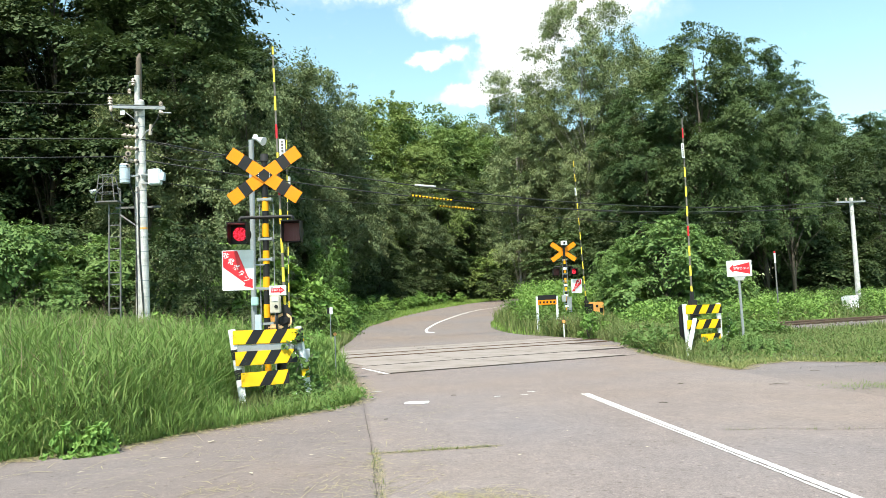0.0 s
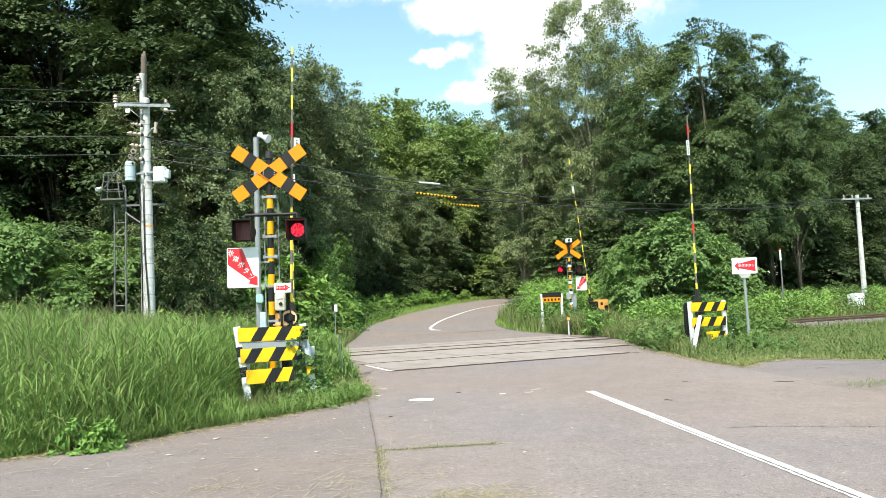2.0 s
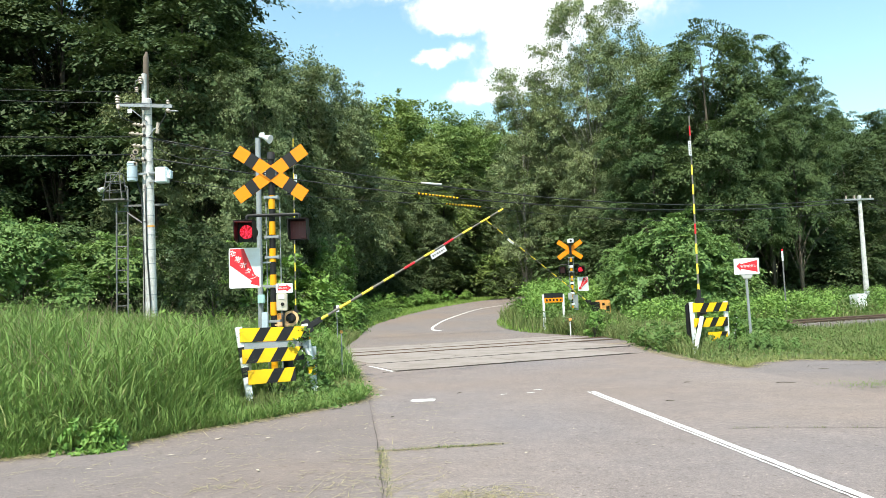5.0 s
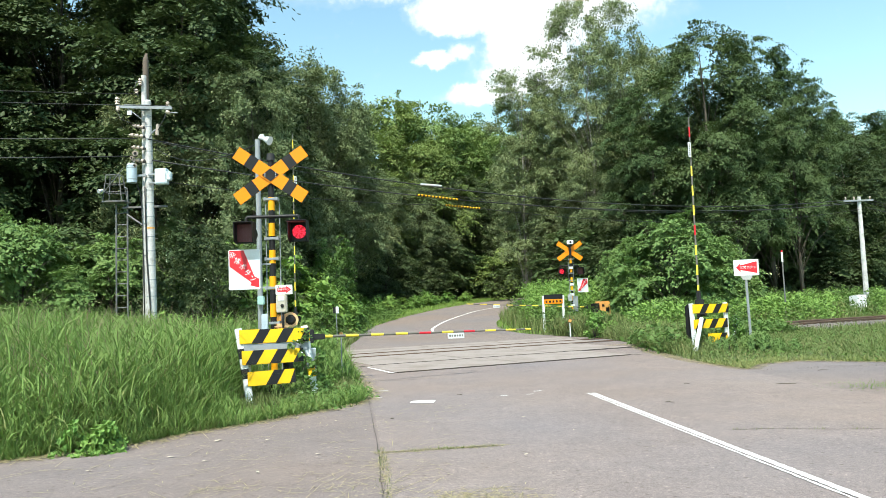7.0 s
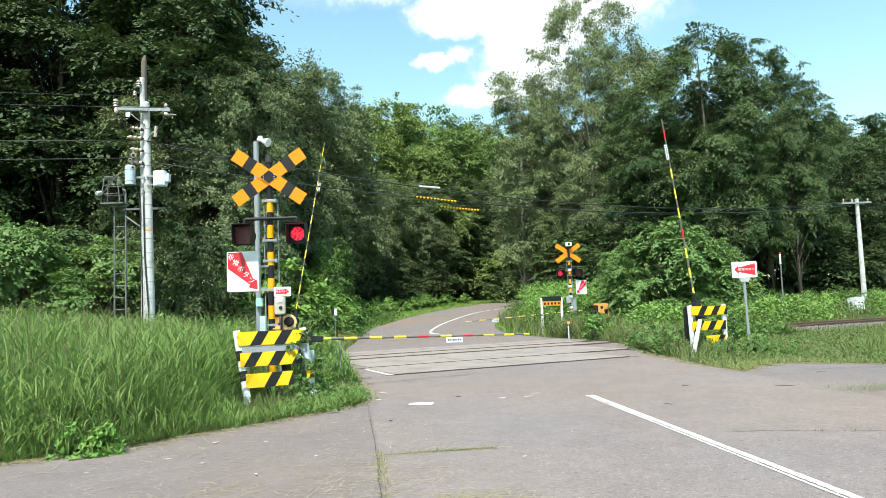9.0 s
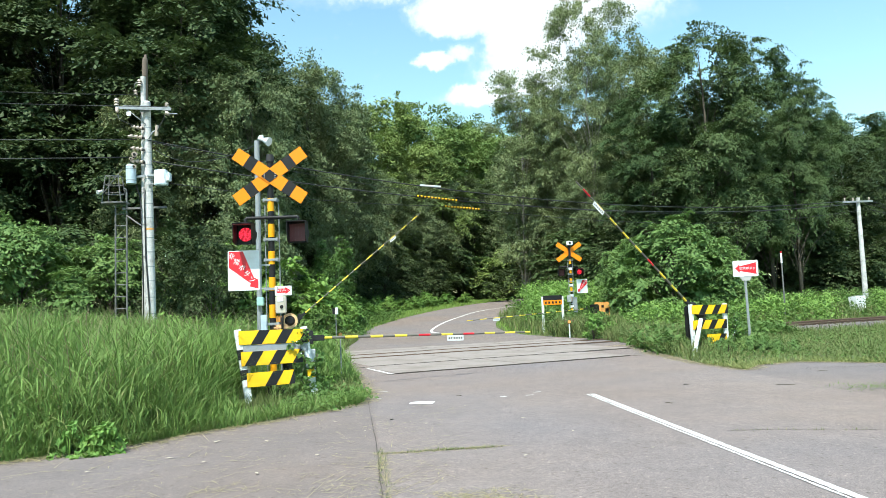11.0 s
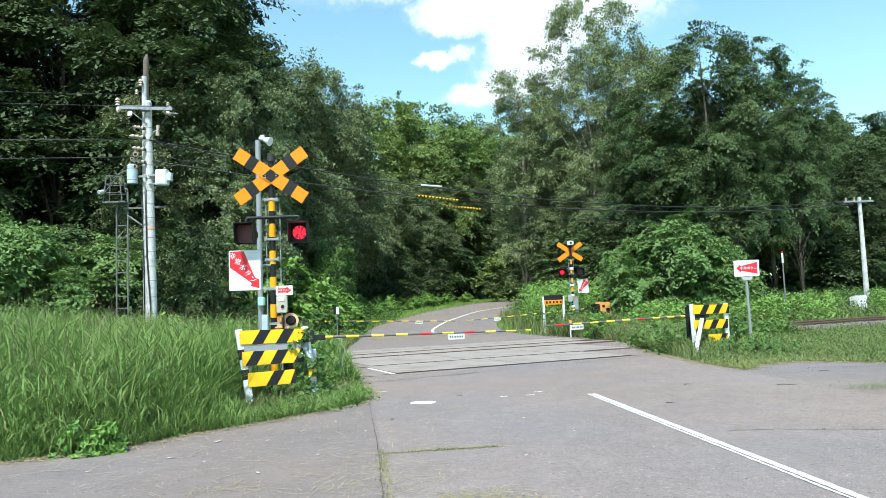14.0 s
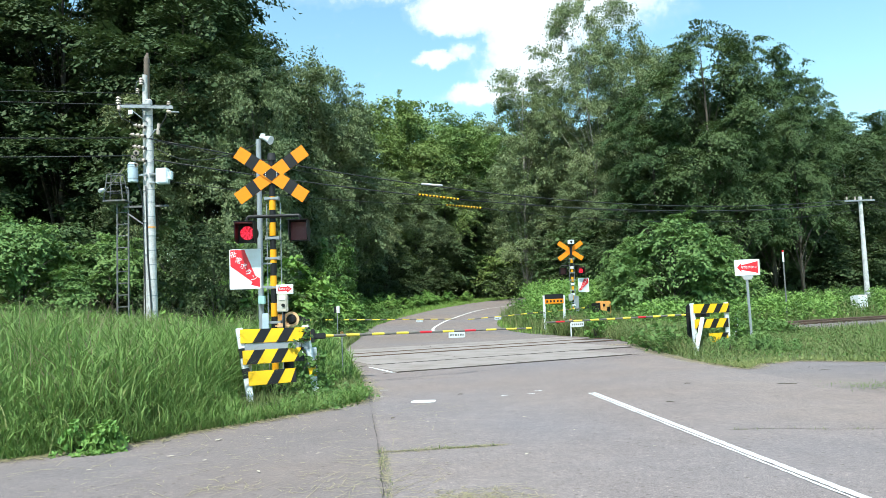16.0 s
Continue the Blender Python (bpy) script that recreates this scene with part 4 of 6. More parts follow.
def left_pole():
    s = utility_pole(pose(-8.05, 20.0, 0.2, 0, -0.8, 0), 6.95, 0.14, "tall grey concrete utility pole with cross-arm and transformer cans")
    part("slim_shaft", cyl(0.075, 0.068, (-0.19, 0.05, -0.2), (-0.12, 0.05, 7.72), 14), M_CONC, s, "slimmer pale pole strapped alongside")
    part("pole_cap", cyl(0.098, 0.07, (0, 0, 6.95), (0, 0, 6.99), 16), M_CONC, s)
    # twin beams of the cross-arm, sloping a little, bolted to plates
    for y, (xa, za), (xb, zb) in ((-0.19, (-0.8, 6.79), (0.76, 6.66)), (0.15, (-0.73, 6.9), (0.6, 6.8))):
        bm = box(1.56 if y < 0 else 1.33, 0.07, 0.012, (0, 0, 0.034), 0.002)
        bm = box(1.56 if y < 0 else 1.33, 0.012, 0.08, (0, -0.03, 0), 0.002, bm)
        part("crossarm", bm, M_GALV, s, "", pose((xa + xb) / 2, y, (za + zb) / 2, 0, 4.6, 0))
    for x in (-0.2, 0.0, 0.14):
        part("beam_bolt", cyl(0.018, 0.018, (x, -0.24, 6.735 - 0.08 * x), (x, 0.2, 6.8), 8), M_GALV, s)
    part("beam_plate", box(0.26, 0.03, 0.2, (-0.02, -0.135, 6.74), 0.006), M_GALV, s)
    part("arm_brace", tube([(-0.5, -0.2, 6.74), (0, -0.12, 6.3)], 0.014, 6), M_GALV, s)
    # pots on the beams and hanging strain insulators
    insulator(s, (-0.79, -0.16, 6.86), (-0.79, -0.16, 7.08), 0.075)
    insulator(s, (-0.75, -0.22, 6.76), (-0.7, -0.34, 6.62), 0.055)
    insulator(s, (0.5, 0.15, 6.83), (0.5, 0.15, 6.97), 0.06)
    insulator(s, (0.62, -0.22, 6.56), (0.72, -0.3, 6.5), 0.055)
    part("strain_rod", cyl(0.018, 0.018, (0.66, -0.26, 6.53), (0.95, -0.3, 6.5), 8), M_GALV, s)
    part("tag_plate", box(0.12, 0.004, 0.12, (-0.42, -0.24, 6.59), 0.001), M_WHITE, s, "small white plate under the cross-arm", pose(0, 0, 0, 0, 0, 0))
    part("jumper_wire", tube([(-0.74, -0.3, 6.66), (-0.66, -0.3, 6.42), (-0.42, -0.28, 6.3), (-0.26, -0.2, 6.24)], 0.011, 6), M_WIRE, s)
    part("jumper_wire", tube([(0.6, -0.22, 6.6), (0.56, -0.24, 6.4), (0.42, -0.2, 6.2), (0.3, -0.16, 5.98)], 0.011, 6), M_WIRE, s)
    # line insulators reaching out to one side
    for z, x in ((6.22, -0.37), (5.96, -0.47), (5.62, -0.4), (5.26, -0.42)):
        insulator(s, (-0.1, -0.12, z - 0.03), (x, -0.2, z + 0.01), 0.062)
        part("line_bracket", box(0.1, 0.05, 0.07, (-0.09, -0.13, z - 0.05), 0.006), M_RUBBER, s)
    for x, z, r in ((-0.26, 5.42, 0.08), (-0.28, 5.08, 0.06), (-0.36, 5.3, 0.05)):
        part("bushing", cyl(r, r * 0.6, (x, -0.3, z), (x, -0.18, z + 0.03), 14), M_CERAMIC, s)
        part("bushing_bore", cyl(r * 0.5, r * 0.5, (x, -0.308, z), (x, -0.3, z), 10), M_BLACK, s)
    # cut-out switch at the other side
    part("switch_bracket", tube([(0.08, -0.12, 5.88), (0.2, -0.14, 6.06), (0.27, -0.14, 6.1)], 0.02, 8), M_GALV, s)
    part("cutout_switch", cyl(0.05, 0.045, (0.3, -0.15, 5.94), (0.33, -0.15, 6.24), 12), M_CERAMIC, s, "brown porcelain cut-out switch")
    # pole-top fittings
    insulator(s, (-0.18, -0.06, 7.42), (-0.18, -0.06, 7.62), 0.065)
    insulator(s, (-0.29, -0.06, 7.18), (-0.29, -0.06, 7.32), 0.055)
    part("top_bracket", tube([(-0.2, -0.04, 7.55), (-0.3, -0.06, 7.5), (-0.36, -0.06, 7.3), (-0.24, -0.05, 7.1)], 0.016, 6), M_DARKSTEEL, s)
    can = part("transformer", cyl(0.135, 0.135, (-0.4, -0.2, 4.62), (-0.4, -0.2, 5.1), 22), M_BLUEGREY, s, "round blue-grey transformer can")
    part("can_lid", cyl(0.145, 0.1, (-0.4, -0.2, 5.1), (-0.4, -0.2, 5.16), 22), M_BLUEGREY, can)
    for z in (4.7, 5.02):
        part("can_strap", cyl(0.138, 0.138, (-0.4, -0.2, z), (-0.4, -0.2, z + 0.02), 22), M_GALV, can)
    part("can_bracket", box(0.3, 0.05, 0.06, (-0.18, -0.14, 4.82), 0.006), M_GALV, s)
    bx = part("switch_box", box(0.33, 0.22, 0.44, (0.4, -0.12, 4.76), 0.02), M_BLUEWHITE, s, "bluish white metal switch box")
    part("box_door", box(0.27, 0.012, 0.37, (0.4, -0.234, 4.76), 0.004), M_BLUEWHITE, bx)
    part("box_wing", box(0.11, 0.16, 0.24, (0.61, -0.12, 4.77), 0.015), M_BLUEWHITE, bx)
    part("box_arm", box(0.36, 0.05, 0.05, (0.2, -0.12, 4.84), 0.004), M_GALV, s)
    part("box_arm", box(0.3, 0.04, 0.04, (0.18, -0.12, 4.6), 0.004), M_GALV, s)
    for z in (1.0, 1.45, 1.9, 2.3, 2.7, 3.1, 3.65, 4.05, 4.4, 4.75, 5.15, 5.5, 5.85, 6.2, 6.5):
        rr = 0.14 - 0.047 * (z + 0.3) / 7.25 + 0.003
        part("steel_band", cyl(rr, rr, (0, 0, z), (0, 0, z + 0.022), 18), M_GALV, s)
    part("orange_band", cyl(0.122, 0.122, (0, 0, 3.33), (0, 0, 3.38), 18), M_ORANGE, s, "faded orange band")
    for k in range(8):
        z = 2.6 + 0.45 * k
        part("pole_step", cyl(0.009, 0.009, (0.1 if k % 2 else -0.1, -0.02, z), (0.22 if k % 2 else -0.22, -0.05, z), 6), M_DARKSTEEL, s)
    part("cable_run", tube([(-0.07, -0.14, 4.5), (-0.07, -0.135, 3.9), (-0.06, -0.14, 2.6), (-0.02, -0.15, 1.9), (0.02, -0.16, 1.2), (0.02, -0.165, 0.2)], 0.02, 8), M_WIRE, s)
    part("cable_run", tube([(-0.3, -0.12, 4.6), (-0.24, -0.02, 4.3), (-0.2, -0.06, 4.0), (-0.19, -0.04, 2.2), (-0.2, -0.04, 0.2)], 0.018, 8), M_WIRE, s)
    # old wooden pole just behind
    w = thing("wooden_pole", pose(-8.84, 21.5, 0.2, 0, 0.0, 0), "old weathered wooden pole with a broken top", "pole")
    part("shaft", cyl(0.11, 0.085, (0, 0, -0.3), (0.02, 0, 8.72), 9), M_WOOD, w)
    part("broken_top", cyl(0.085, 0.03, (0.02, 0, 8.72), (0.05, 0, 8.9), 7), M_WOOD, w)


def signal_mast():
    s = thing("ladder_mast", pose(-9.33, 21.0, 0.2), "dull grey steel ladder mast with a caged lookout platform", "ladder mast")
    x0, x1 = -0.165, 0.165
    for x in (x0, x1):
        part("stile", cyl(0.026, 0.026, (x, 0, -0.2), (x, 0, 4.3 if x < 0 else 4.6), 8), M_DARKSTEEL, s)
    part("stile_hook", tube([(x1, 0, 4.6), (x1 - 0.02, 0, 4.68), (x1 - 0.09, 0, 4.7)], 0.022, 8), M_DARKSTEEL, s)
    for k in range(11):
        part("rung", cyl(0.015, 0.015, (x0, 0, 0.5 + k * 0.345), (x1, 0, 0.5 + k * 0.345), 8), M_DARKSTEEL, s)
    part("platform", box(0.66, 0.45, 0.05, (-0.16, 0, 4.28), 0.006), M_DARKSTEEL, s)
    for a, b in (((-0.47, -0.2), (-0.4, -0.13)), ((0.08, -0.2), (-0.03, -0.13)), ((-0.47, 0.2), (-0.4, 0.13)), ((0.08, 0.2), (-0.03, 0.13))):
        part("cage_post", cyl(0.015, 0.015, (a[0], a[1], 4.3), (b[0], b[1], 5.08), 8), M_DARKSTEEL, s)
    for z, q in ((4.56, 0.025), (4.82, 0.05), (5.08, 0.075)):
        part("cage_rail", tube([(-0.47 + q, -0.2 + q, z), (0.08 - q * 1.4, -0.2 + q, z), (0.08 - q * 1.4, 0.2 - q, z), (-0.47 + q, 0.2 - q, z), (-0.47 + q, -0.2 + q, z)], 0.012, 6), M_DARKSTEEL, s)
    part("cage_diagonal", cyl(0.012, 0.012, (-0.47, -0.2, 4.5), (0.1, -0.15, 5.25), 6), M_DARKSTEEL, s)
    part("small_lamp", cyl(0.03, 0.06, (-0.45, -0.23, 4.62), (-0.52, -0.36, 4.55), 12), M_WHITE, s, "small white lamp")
    part("stay", box(1.3, 0.05, 0.06, (0.7, -0.05, 4.1), 0.004), M_DARKSTEEL, s)
    part("stay", tube([(0.165, 0, 3.9), (1.15, -0.4, 3.25)], 0.025, 8), M_DARKSTEEL, s)


def right_pole():
    s = utility_pole(pose(19.8, 34.0, 0.2, 0, 0.2, 0), 5.3, 0.125, "pale concrete utility pole with a short cross-arm beside the track")
    part("crossarm", box(1.4, 0.08, 0.08, (-0.1, -0.12, 5.1), 0.006), M_GALV, s)
    for x in (-0.7, -0.3, 0.45):
        insulator(s, (x, -0.12, 5.14), (x, -0.12, 5.3), 0.045)


def red_tipped_post():
    s = thing("marker_post", pose(12.22, 26.0, 0), "thin grey post with a white and red top", "marker post")
    part("pole", cyl(0.026, 0.024, (0, 0, -0.1), (0, 0, 2.3), 10), M_DARKSTEEL, s)
    part("white_band", cyl(0.034, 0.034, (0, 0, 2.2), (0, 0, 2.56), 12), M_WHITE, s)
    part("red_tip", cyl(0.034, 0.03, (0, 0, 2.56), (0, 0, 2.63), 12), M_RED, s)


def relay_box():
    s = thing("relay_box", pose(16.9, 29.8, 0.18, 0, 0, 20), "white painted trackside relay box", "relay box")
    part("body", box(0.52, 0.4, 0.6, (0.12, 0, 0.42), 0.02), M_WHITE, s)
    part("door", box(0.42, 0.02, 0.48, (0.12, -0.21, 0.42), 0.006), M_WHITE, s)
    part("foot", box(0.48, 0.36, 0.2, (0.12, 0, 0.03), 0.01), M_CONC, s)


def stakes():
    for x, y, h, c, lab in ((-2.59, 17.4, 1.09, M_WHITE, "short white marker stake in the grass"),
                            (3.78, 22.0, 0.5, M_GALV, "short white stake with an orange reflector and rusty strips"),
                            (-1.62, 11.3, 0.73, M_ORANGE, "slender roadside stake with an orange reflector")):
        s = thing("marker_stake", pose(x, y, 0), lab, "stake")
        part("rod", cyl(0.009, 0.009, (0, 0, -0.1), (0, 0, h), 8), M_GALV, s)
        if c is M_WHITE:
            part("head", box(0.07, 0.05, 0.17, (0.02, 0, h), 0.01), M_WHITE, s)
            part("dark_back", box(0.06, 0.045, 0.15, (-0.05, 0.005, h), 0.01), M_BLACK, s)
        elif c is M_ORANGE:
            part("reflector", cyl(0.026, 0.026, (0, -0.012, h), (0, 0.012, h), 14), M_ORANGE, s)
        else:
            part("sleeve", cyl(0.02, 0.02, (0, 0, 0.02), (0, 0, h * 0.85), 10), M_WHITE, s)
            part("reflector", cyl(0.05, 0.045, (0, -0.03, h), (0, 0.0, h), 14), M_ORANGE, s)
            for k in range(5):
                d = Vector((math.cos(k * 1.256 + 0.3), 0.1, math.sin(k * 1.256 + 0.3)))
                part("bent_strip", cyl(0.012, 0.008, Vector((0, -0.01, h)) + d * 0.04, Vector((0, -0.01, h)) + d * 0.17, 6), M_RAIL, s)


def twig(x, y, length, turn, label):
    """A thin dry twig lying on the road."""
    t = part("twig", tube([(-length / 2, 0, 0.016), (-length * 0.15, 0.012, 0.02), (length * 0.2, -0.008, 0.018), (length / 2, 0.01, 0.016)], [0.003, 0.0045, 0.004, 0.002], 5), M_BARK)
    t.matrix_basis = pose(x, y, 0.0, 0, 0, turn)
    tagged(t, label, "twig", "twigs on the asphalt")


def gravel(x, y, sx, sy, n, seed):
    """Loose stones too many to count, as small uneven octahedra."""
    rng = np.random.default_rng(seed)
    c = np.stack((rng.normal(x, sx, n), rng.normal(y, sy, n), 0.014 + 0 * rng.random(n)), 1)
    r = rng.uniform(0.004, 0.011, (n, 1, 1)) * rng.uniform(0.7, 1.3, (n, 6, 1))
    d = np.array([(1, 0, 0), (0, 1, 0), (-1, 0, 0), (0, -1, 0), (0, 0, 0.7), (0, 0, -0.4)], float)
    v = (c[:, None] + r * d[None]).reshape(-1, 3)
    f = np.array([(0, 1, 4), (1, 2, 4), (2, 3, 4), (3, 0, 4), (1, 0, 5), (2, 1, 5), (3, 2, 5), (0, 3, 5)])
    f = (f[None] + 6 * np.arange(n)[:, None, None]).reshape(-1, 3)
    tagged(new("gravel", quads_mesh("gravel", v, f, M_GRAVEL)), "loose pale gravel on the old asphalt", "gravel", "", "stuff")


def far_barricade():
    b = thing("barricade", pose(3.95, 26.3, 0.02, 0, 0, 8), "white posted barricade with amber and black boards across the track", "barricade", "crossing barricades")
    for x in (-0.37, 0.37):
        part("leg", box(0.08, 0.05, 1.35, (x, 0, 0.62), 0.006), M_WHITE, b)
    part("board", box(0.7, 0.015, 0.17, (0, -0.03, 1.08), 0.004), M_YELLOW, b)
    part("board", box(0.7, 0.015, 0.17, (0, -0.03, 1.25), 0.004), M_BLACK, b)
    for k in range(5):
        part("text_bar", box(0.07, 0.002, 0.08, (-0.26 + k * 0.13, -0.039, 1.08)), M_BLACK, b)


# ---------------------------------------------------------------- cables
def sag(a, b, drop, n=24):
    a, b = Vector(a), Vector(b)
    return [a.lerp(b, t) - Vector((0, 0, drop * 4 * t * (1 - t))) for t in (i / n for i in range(n + 1))]


def cable(points, r, label):
    ob = part("overhead_cable", tube(points, r, 6), M_WIRE)
    tagged(ob, label, "cable", "overhead cables")


def build_cables():
    L, R = (-8.0, 20.0), (19.8, 33.9)
    lab = "black overhead cable sagging between poles"
    cable(sag((-8.1, 19.9, 6.05), (R[0] - 0.7, R[1], 5.35), 0.93), 0.018, lab)
    cable(sag((-8.0, 19.9, 5.45), (R[0] - 0.3, R[1], 5.2), 0.83), 0.018, lab)
    for z in (6.08, 5.58, 7.35):
        cable(sag((-8.4, 19.9, z), (-36, 6.0, z + 0.2), 0.7), 0.014 if z < 7 else 0.008, "black overhead cable leading along the track")
    for z in (5.35, 5.2, 4.95):
        cable(sag((R[0] + 0.3, R[1], z), (48, 47.5, z - 0.2), 0.9), 0.012, "black overhead cable leading along the track")
    cable(sag((-7.85, 19.85, 5.95), (R[0] - 0.5, R[1], 5.28), 1.15), 0.007, lab)
    cable(sag((-7.85, 19.85, 5.75), (-2.79, 11.0, 3.7), 0.3), 0.008, "thin black wire from the pole to the loudspeaker")
    cable(sag((-7.5, 19.8, 6.95), (-36, 5.6, 7.2), 0.7), 0.009, "black overhead cable leading along the track")
    # striped guards and a white sleeve on the wires over the road
    def sleeve(a, b, label, striped):
        a, b = Vector(a), Vector(b)
        s = thing("cable_guard", Matrix.Translation(a), label, "cable guard", "cable guards")
        d = b - a
        part("tube", cyl(0.03, 0.03, (0, 0, 0), d, 10), M_BLACK if striped else M_WHITE, s)
        if striped:
            n = 12
            for k in range(n):
                part("yellow_band", cyl(0.032, 0.032, d * ((k + 0.1) / n), d * ((k + 0.62) / n), 10), M_YELLOW2, s)
    sleeve((-0.62, 23.5, 5.1), (0.05, 23.85, 5.08), "white insulating sleeve on the overhead cable", False)
    sleeve((-0.75, 23.4, 4.74), (0.62, 24.1, 4.63), "yellow and black striped guard tube on the cable", True)
    sleeve((0.15, 24.0, 4.45), (1.38, 24.6, 4.37), "yellow and black striped guard tube on the cable", True)
    cable(sag((-8.0, 19.9, 4.9), (0.15, 24.0, 4.45), 0.15), 0.008, lab)
    cable(sag((1.38, 24.6, 4.37), (R[0], R[1], 4.9), 0.55), 0.008, lab)


build_track()
build_deck()
build_markings()
near_signal()
far_signal()
ARM_NL = barrier_machine((-2.10, 10.0), 30.7, 4.09, "orange crossing barrier drive with its striped arm beside the signal", 0.2, 1.47, True, (8, 12))
ARM_FR = barrier_machine((5.83, 28.5), 210.6, 5.86, "orange crossing barrier drive across the track with long striped arm", 0.29, 1.25, False)
ARM_FL = barrier_machine((-4.93, 24.0), 32.3, 6.29, "crossing barrier gate in the weeds across the track, striped arm", 0.3, 1.6, False)
ARM_NR = barrier_machine((5.06, 14.42), 212.5, 3.98, "crossing barrier gate behind the barricade with striped arm", 0.2, 0.67, False, (6, 16), M_BLACK, -1)
barricade(pose(-2.12, 9.115, 0, -9, 0, 26), "white posted barricade with yellow and black striped boards in weeds", 0.92, 0.9, False,
          ((0.81, -0.43, 0.46), (0.55, -0.41, 0.36), (0.29, -0.35, 0.24)), True)
barricade(pose(5.14, 14.14, 0, 0, 0, 18), "yellow and black striped barricade standing on the grass verge", 0.94, 0.93, True,
          ((0.85, -0.37, 0.46), (0.56, -0.36, 0.42), (0.28, -0.05, 0.4)), False)
far_barricade()
arrow_sign()
speaker_pole()
left_pole()
signal_mast()
right_pole()
red_tipped_post()
relay_box()
stakes()
build_cables()
for x, y, length, turn in ((4.05, 8.75, 0.22, -12), (5.2, 10.1, 0.16, 5), (3.0, 9.15, 0.1, 20), (2.3, 7.6, 0.09, -30), (0.15, 8.9, 0.07, 10), (-0.55, 7.2, 0.06, 60)):
    twig(x, y, length, turn, "thin dry brown twig lying on the asphalt")
def flake(x, y, size, turn):
    """A curled dry leaf scrap on the asphalt."""
    bm = bmesh.new()
    pts = [(-1, 0, 0.011), (-0.4, 0.38, 0.014), (0.5, 0.3, 0.012), (1, 0, 0.013), (0.4, -0.34, 0.014), (-0.5, -0.3, 0.011)]
    mid = bm.verts.new((0, 0, 0.0115))
    ring = [bm.verts.new((px * size / 2, py * size / 2, pz)) for px, py, pz in pts]
    for a, b in zip(ring, ring[1:] + ring[:1]):
        bm.faces.new((mid, a, b))
    o = part("dry_leaf", bm, M_FLAKE)
    o.matrix_basis = pose(x, y, 0.004, 0, 0, turn)
    tagged(o, "pale curled dry leaf scrap lying on the asphalt", "dry leaf", "dry leaves on the asphalt")


for x, y, size, turn in ((-2.16, 5.7, 0.07, 10), (-1.83, 5.5, 0.05, 40), (-2.0, 6.35, 0.09, 70), (-1.32, 5.05, 0.06, 120), (-1.0, 5.6, 0.05, 20), (-0.75, 6.6, 0.05, 80), (-2.6, 5.3, 0.05, 15),
                         (-1.55, 6.3, 0.06, 35), (-0.2, 6.9, 0.05, 60), (0.72, 7.0, 0.05, 10), (1.05, 6.2, 0.04, 75), (0.55, 5.3, 0.05, 50), (1.5, 5.4, 0.04, 5), (-1.1, 7.2, 0.05, 30), (0.2, 8.0, 0.04, 25)):
    flake(x, y, size, turn)
gravel(5.0, 8.15, 0.28, 0.1, 260, 51)
gravel(6.2, 10.55, 0.9, 0.1, 220, 52)

# ---------------------------------------------------------------- plants
def leaf_cloud(centres, radii, dirs, per, size, seed, up=0.5, flat=0.5, fold=0.25, lone=1.0, wild=0.5, droop=0.28):
    """Folded leaves in drooping sprays round clump centres, as vertex and face arrays."""
    rng = np.random.default_rng(seed)
    n = len(centres) * per
    c = np.repeat(np.asarray(centres, float), per, 0)
    r = np.repeat(np.asarray(radii, float), per)[:, None]
    o = np.repeat(np.asarray(dirs, float), per, 0)
    o /= np.linalg.norm(o, axis=1)[:, None] + 1e-9
    side = np.cross(o, (0, 0, 1.0))
    side /= np.linalg.norm(side, axis=1)[:, None] + 1e-9
    top = np.cross(side, o)
    g = rng.normal(size=(n, 3))
    g /= np.linalg.norm(g, axis=1)[:, None]
    g *= rng.random((n, 1)) ** 0.4 * (1 + 0.22 * rng.normal(size=(n, 1)))
    u, w, t3 = g[:, :1] * 1.3, g[:, 1:2] * 0.95, g[:, 2:] * flat
    bend = np.clip(u + 0.4, 0, 3)
    p = c + r * (o * u + side * w + top * t3 - np.array((0, 0, droop)) * bend ** 2)
    nrm = top * (up + 0.5 * g[:, 2:]) + o * (0.2 + droop * bend) + rng.normal(size=(n, 3)) * wild + np.array((0, 0, 0.25))
    nrm /= np.linalg.norm(nrm, axis=1)[:, None]
    t = np.cross(nrm, rng.normal(size=(n, 3)))
    t /= np.linalg.norm(t, axis=1)[:, None] + 1e-9
    t[:, 2] -= 0.3
    b = np.cross(nrm, t)
    s = size * (0.5 + 0.9 * rng.random((n, 1)))
    base = p - t * s * 0.5
    tip = p + t * s * 0.5
    l = p + b * s * 0.3 * lone - nrm * s * fold * 0.5
    q = p - b * s * 0.3 * lone - nrm * s * fold * 0.5
    v = np.stack((base, l, tip, q), 1).reshape(-1, 3)
    i = 4 * np.arange(n)[:, None]
    f = np.concatenate((i + np.array([[0, 1, 2]]), i + np.array([[0, 2, 3]])), 1).reshape(-1, 3)
    return v, f


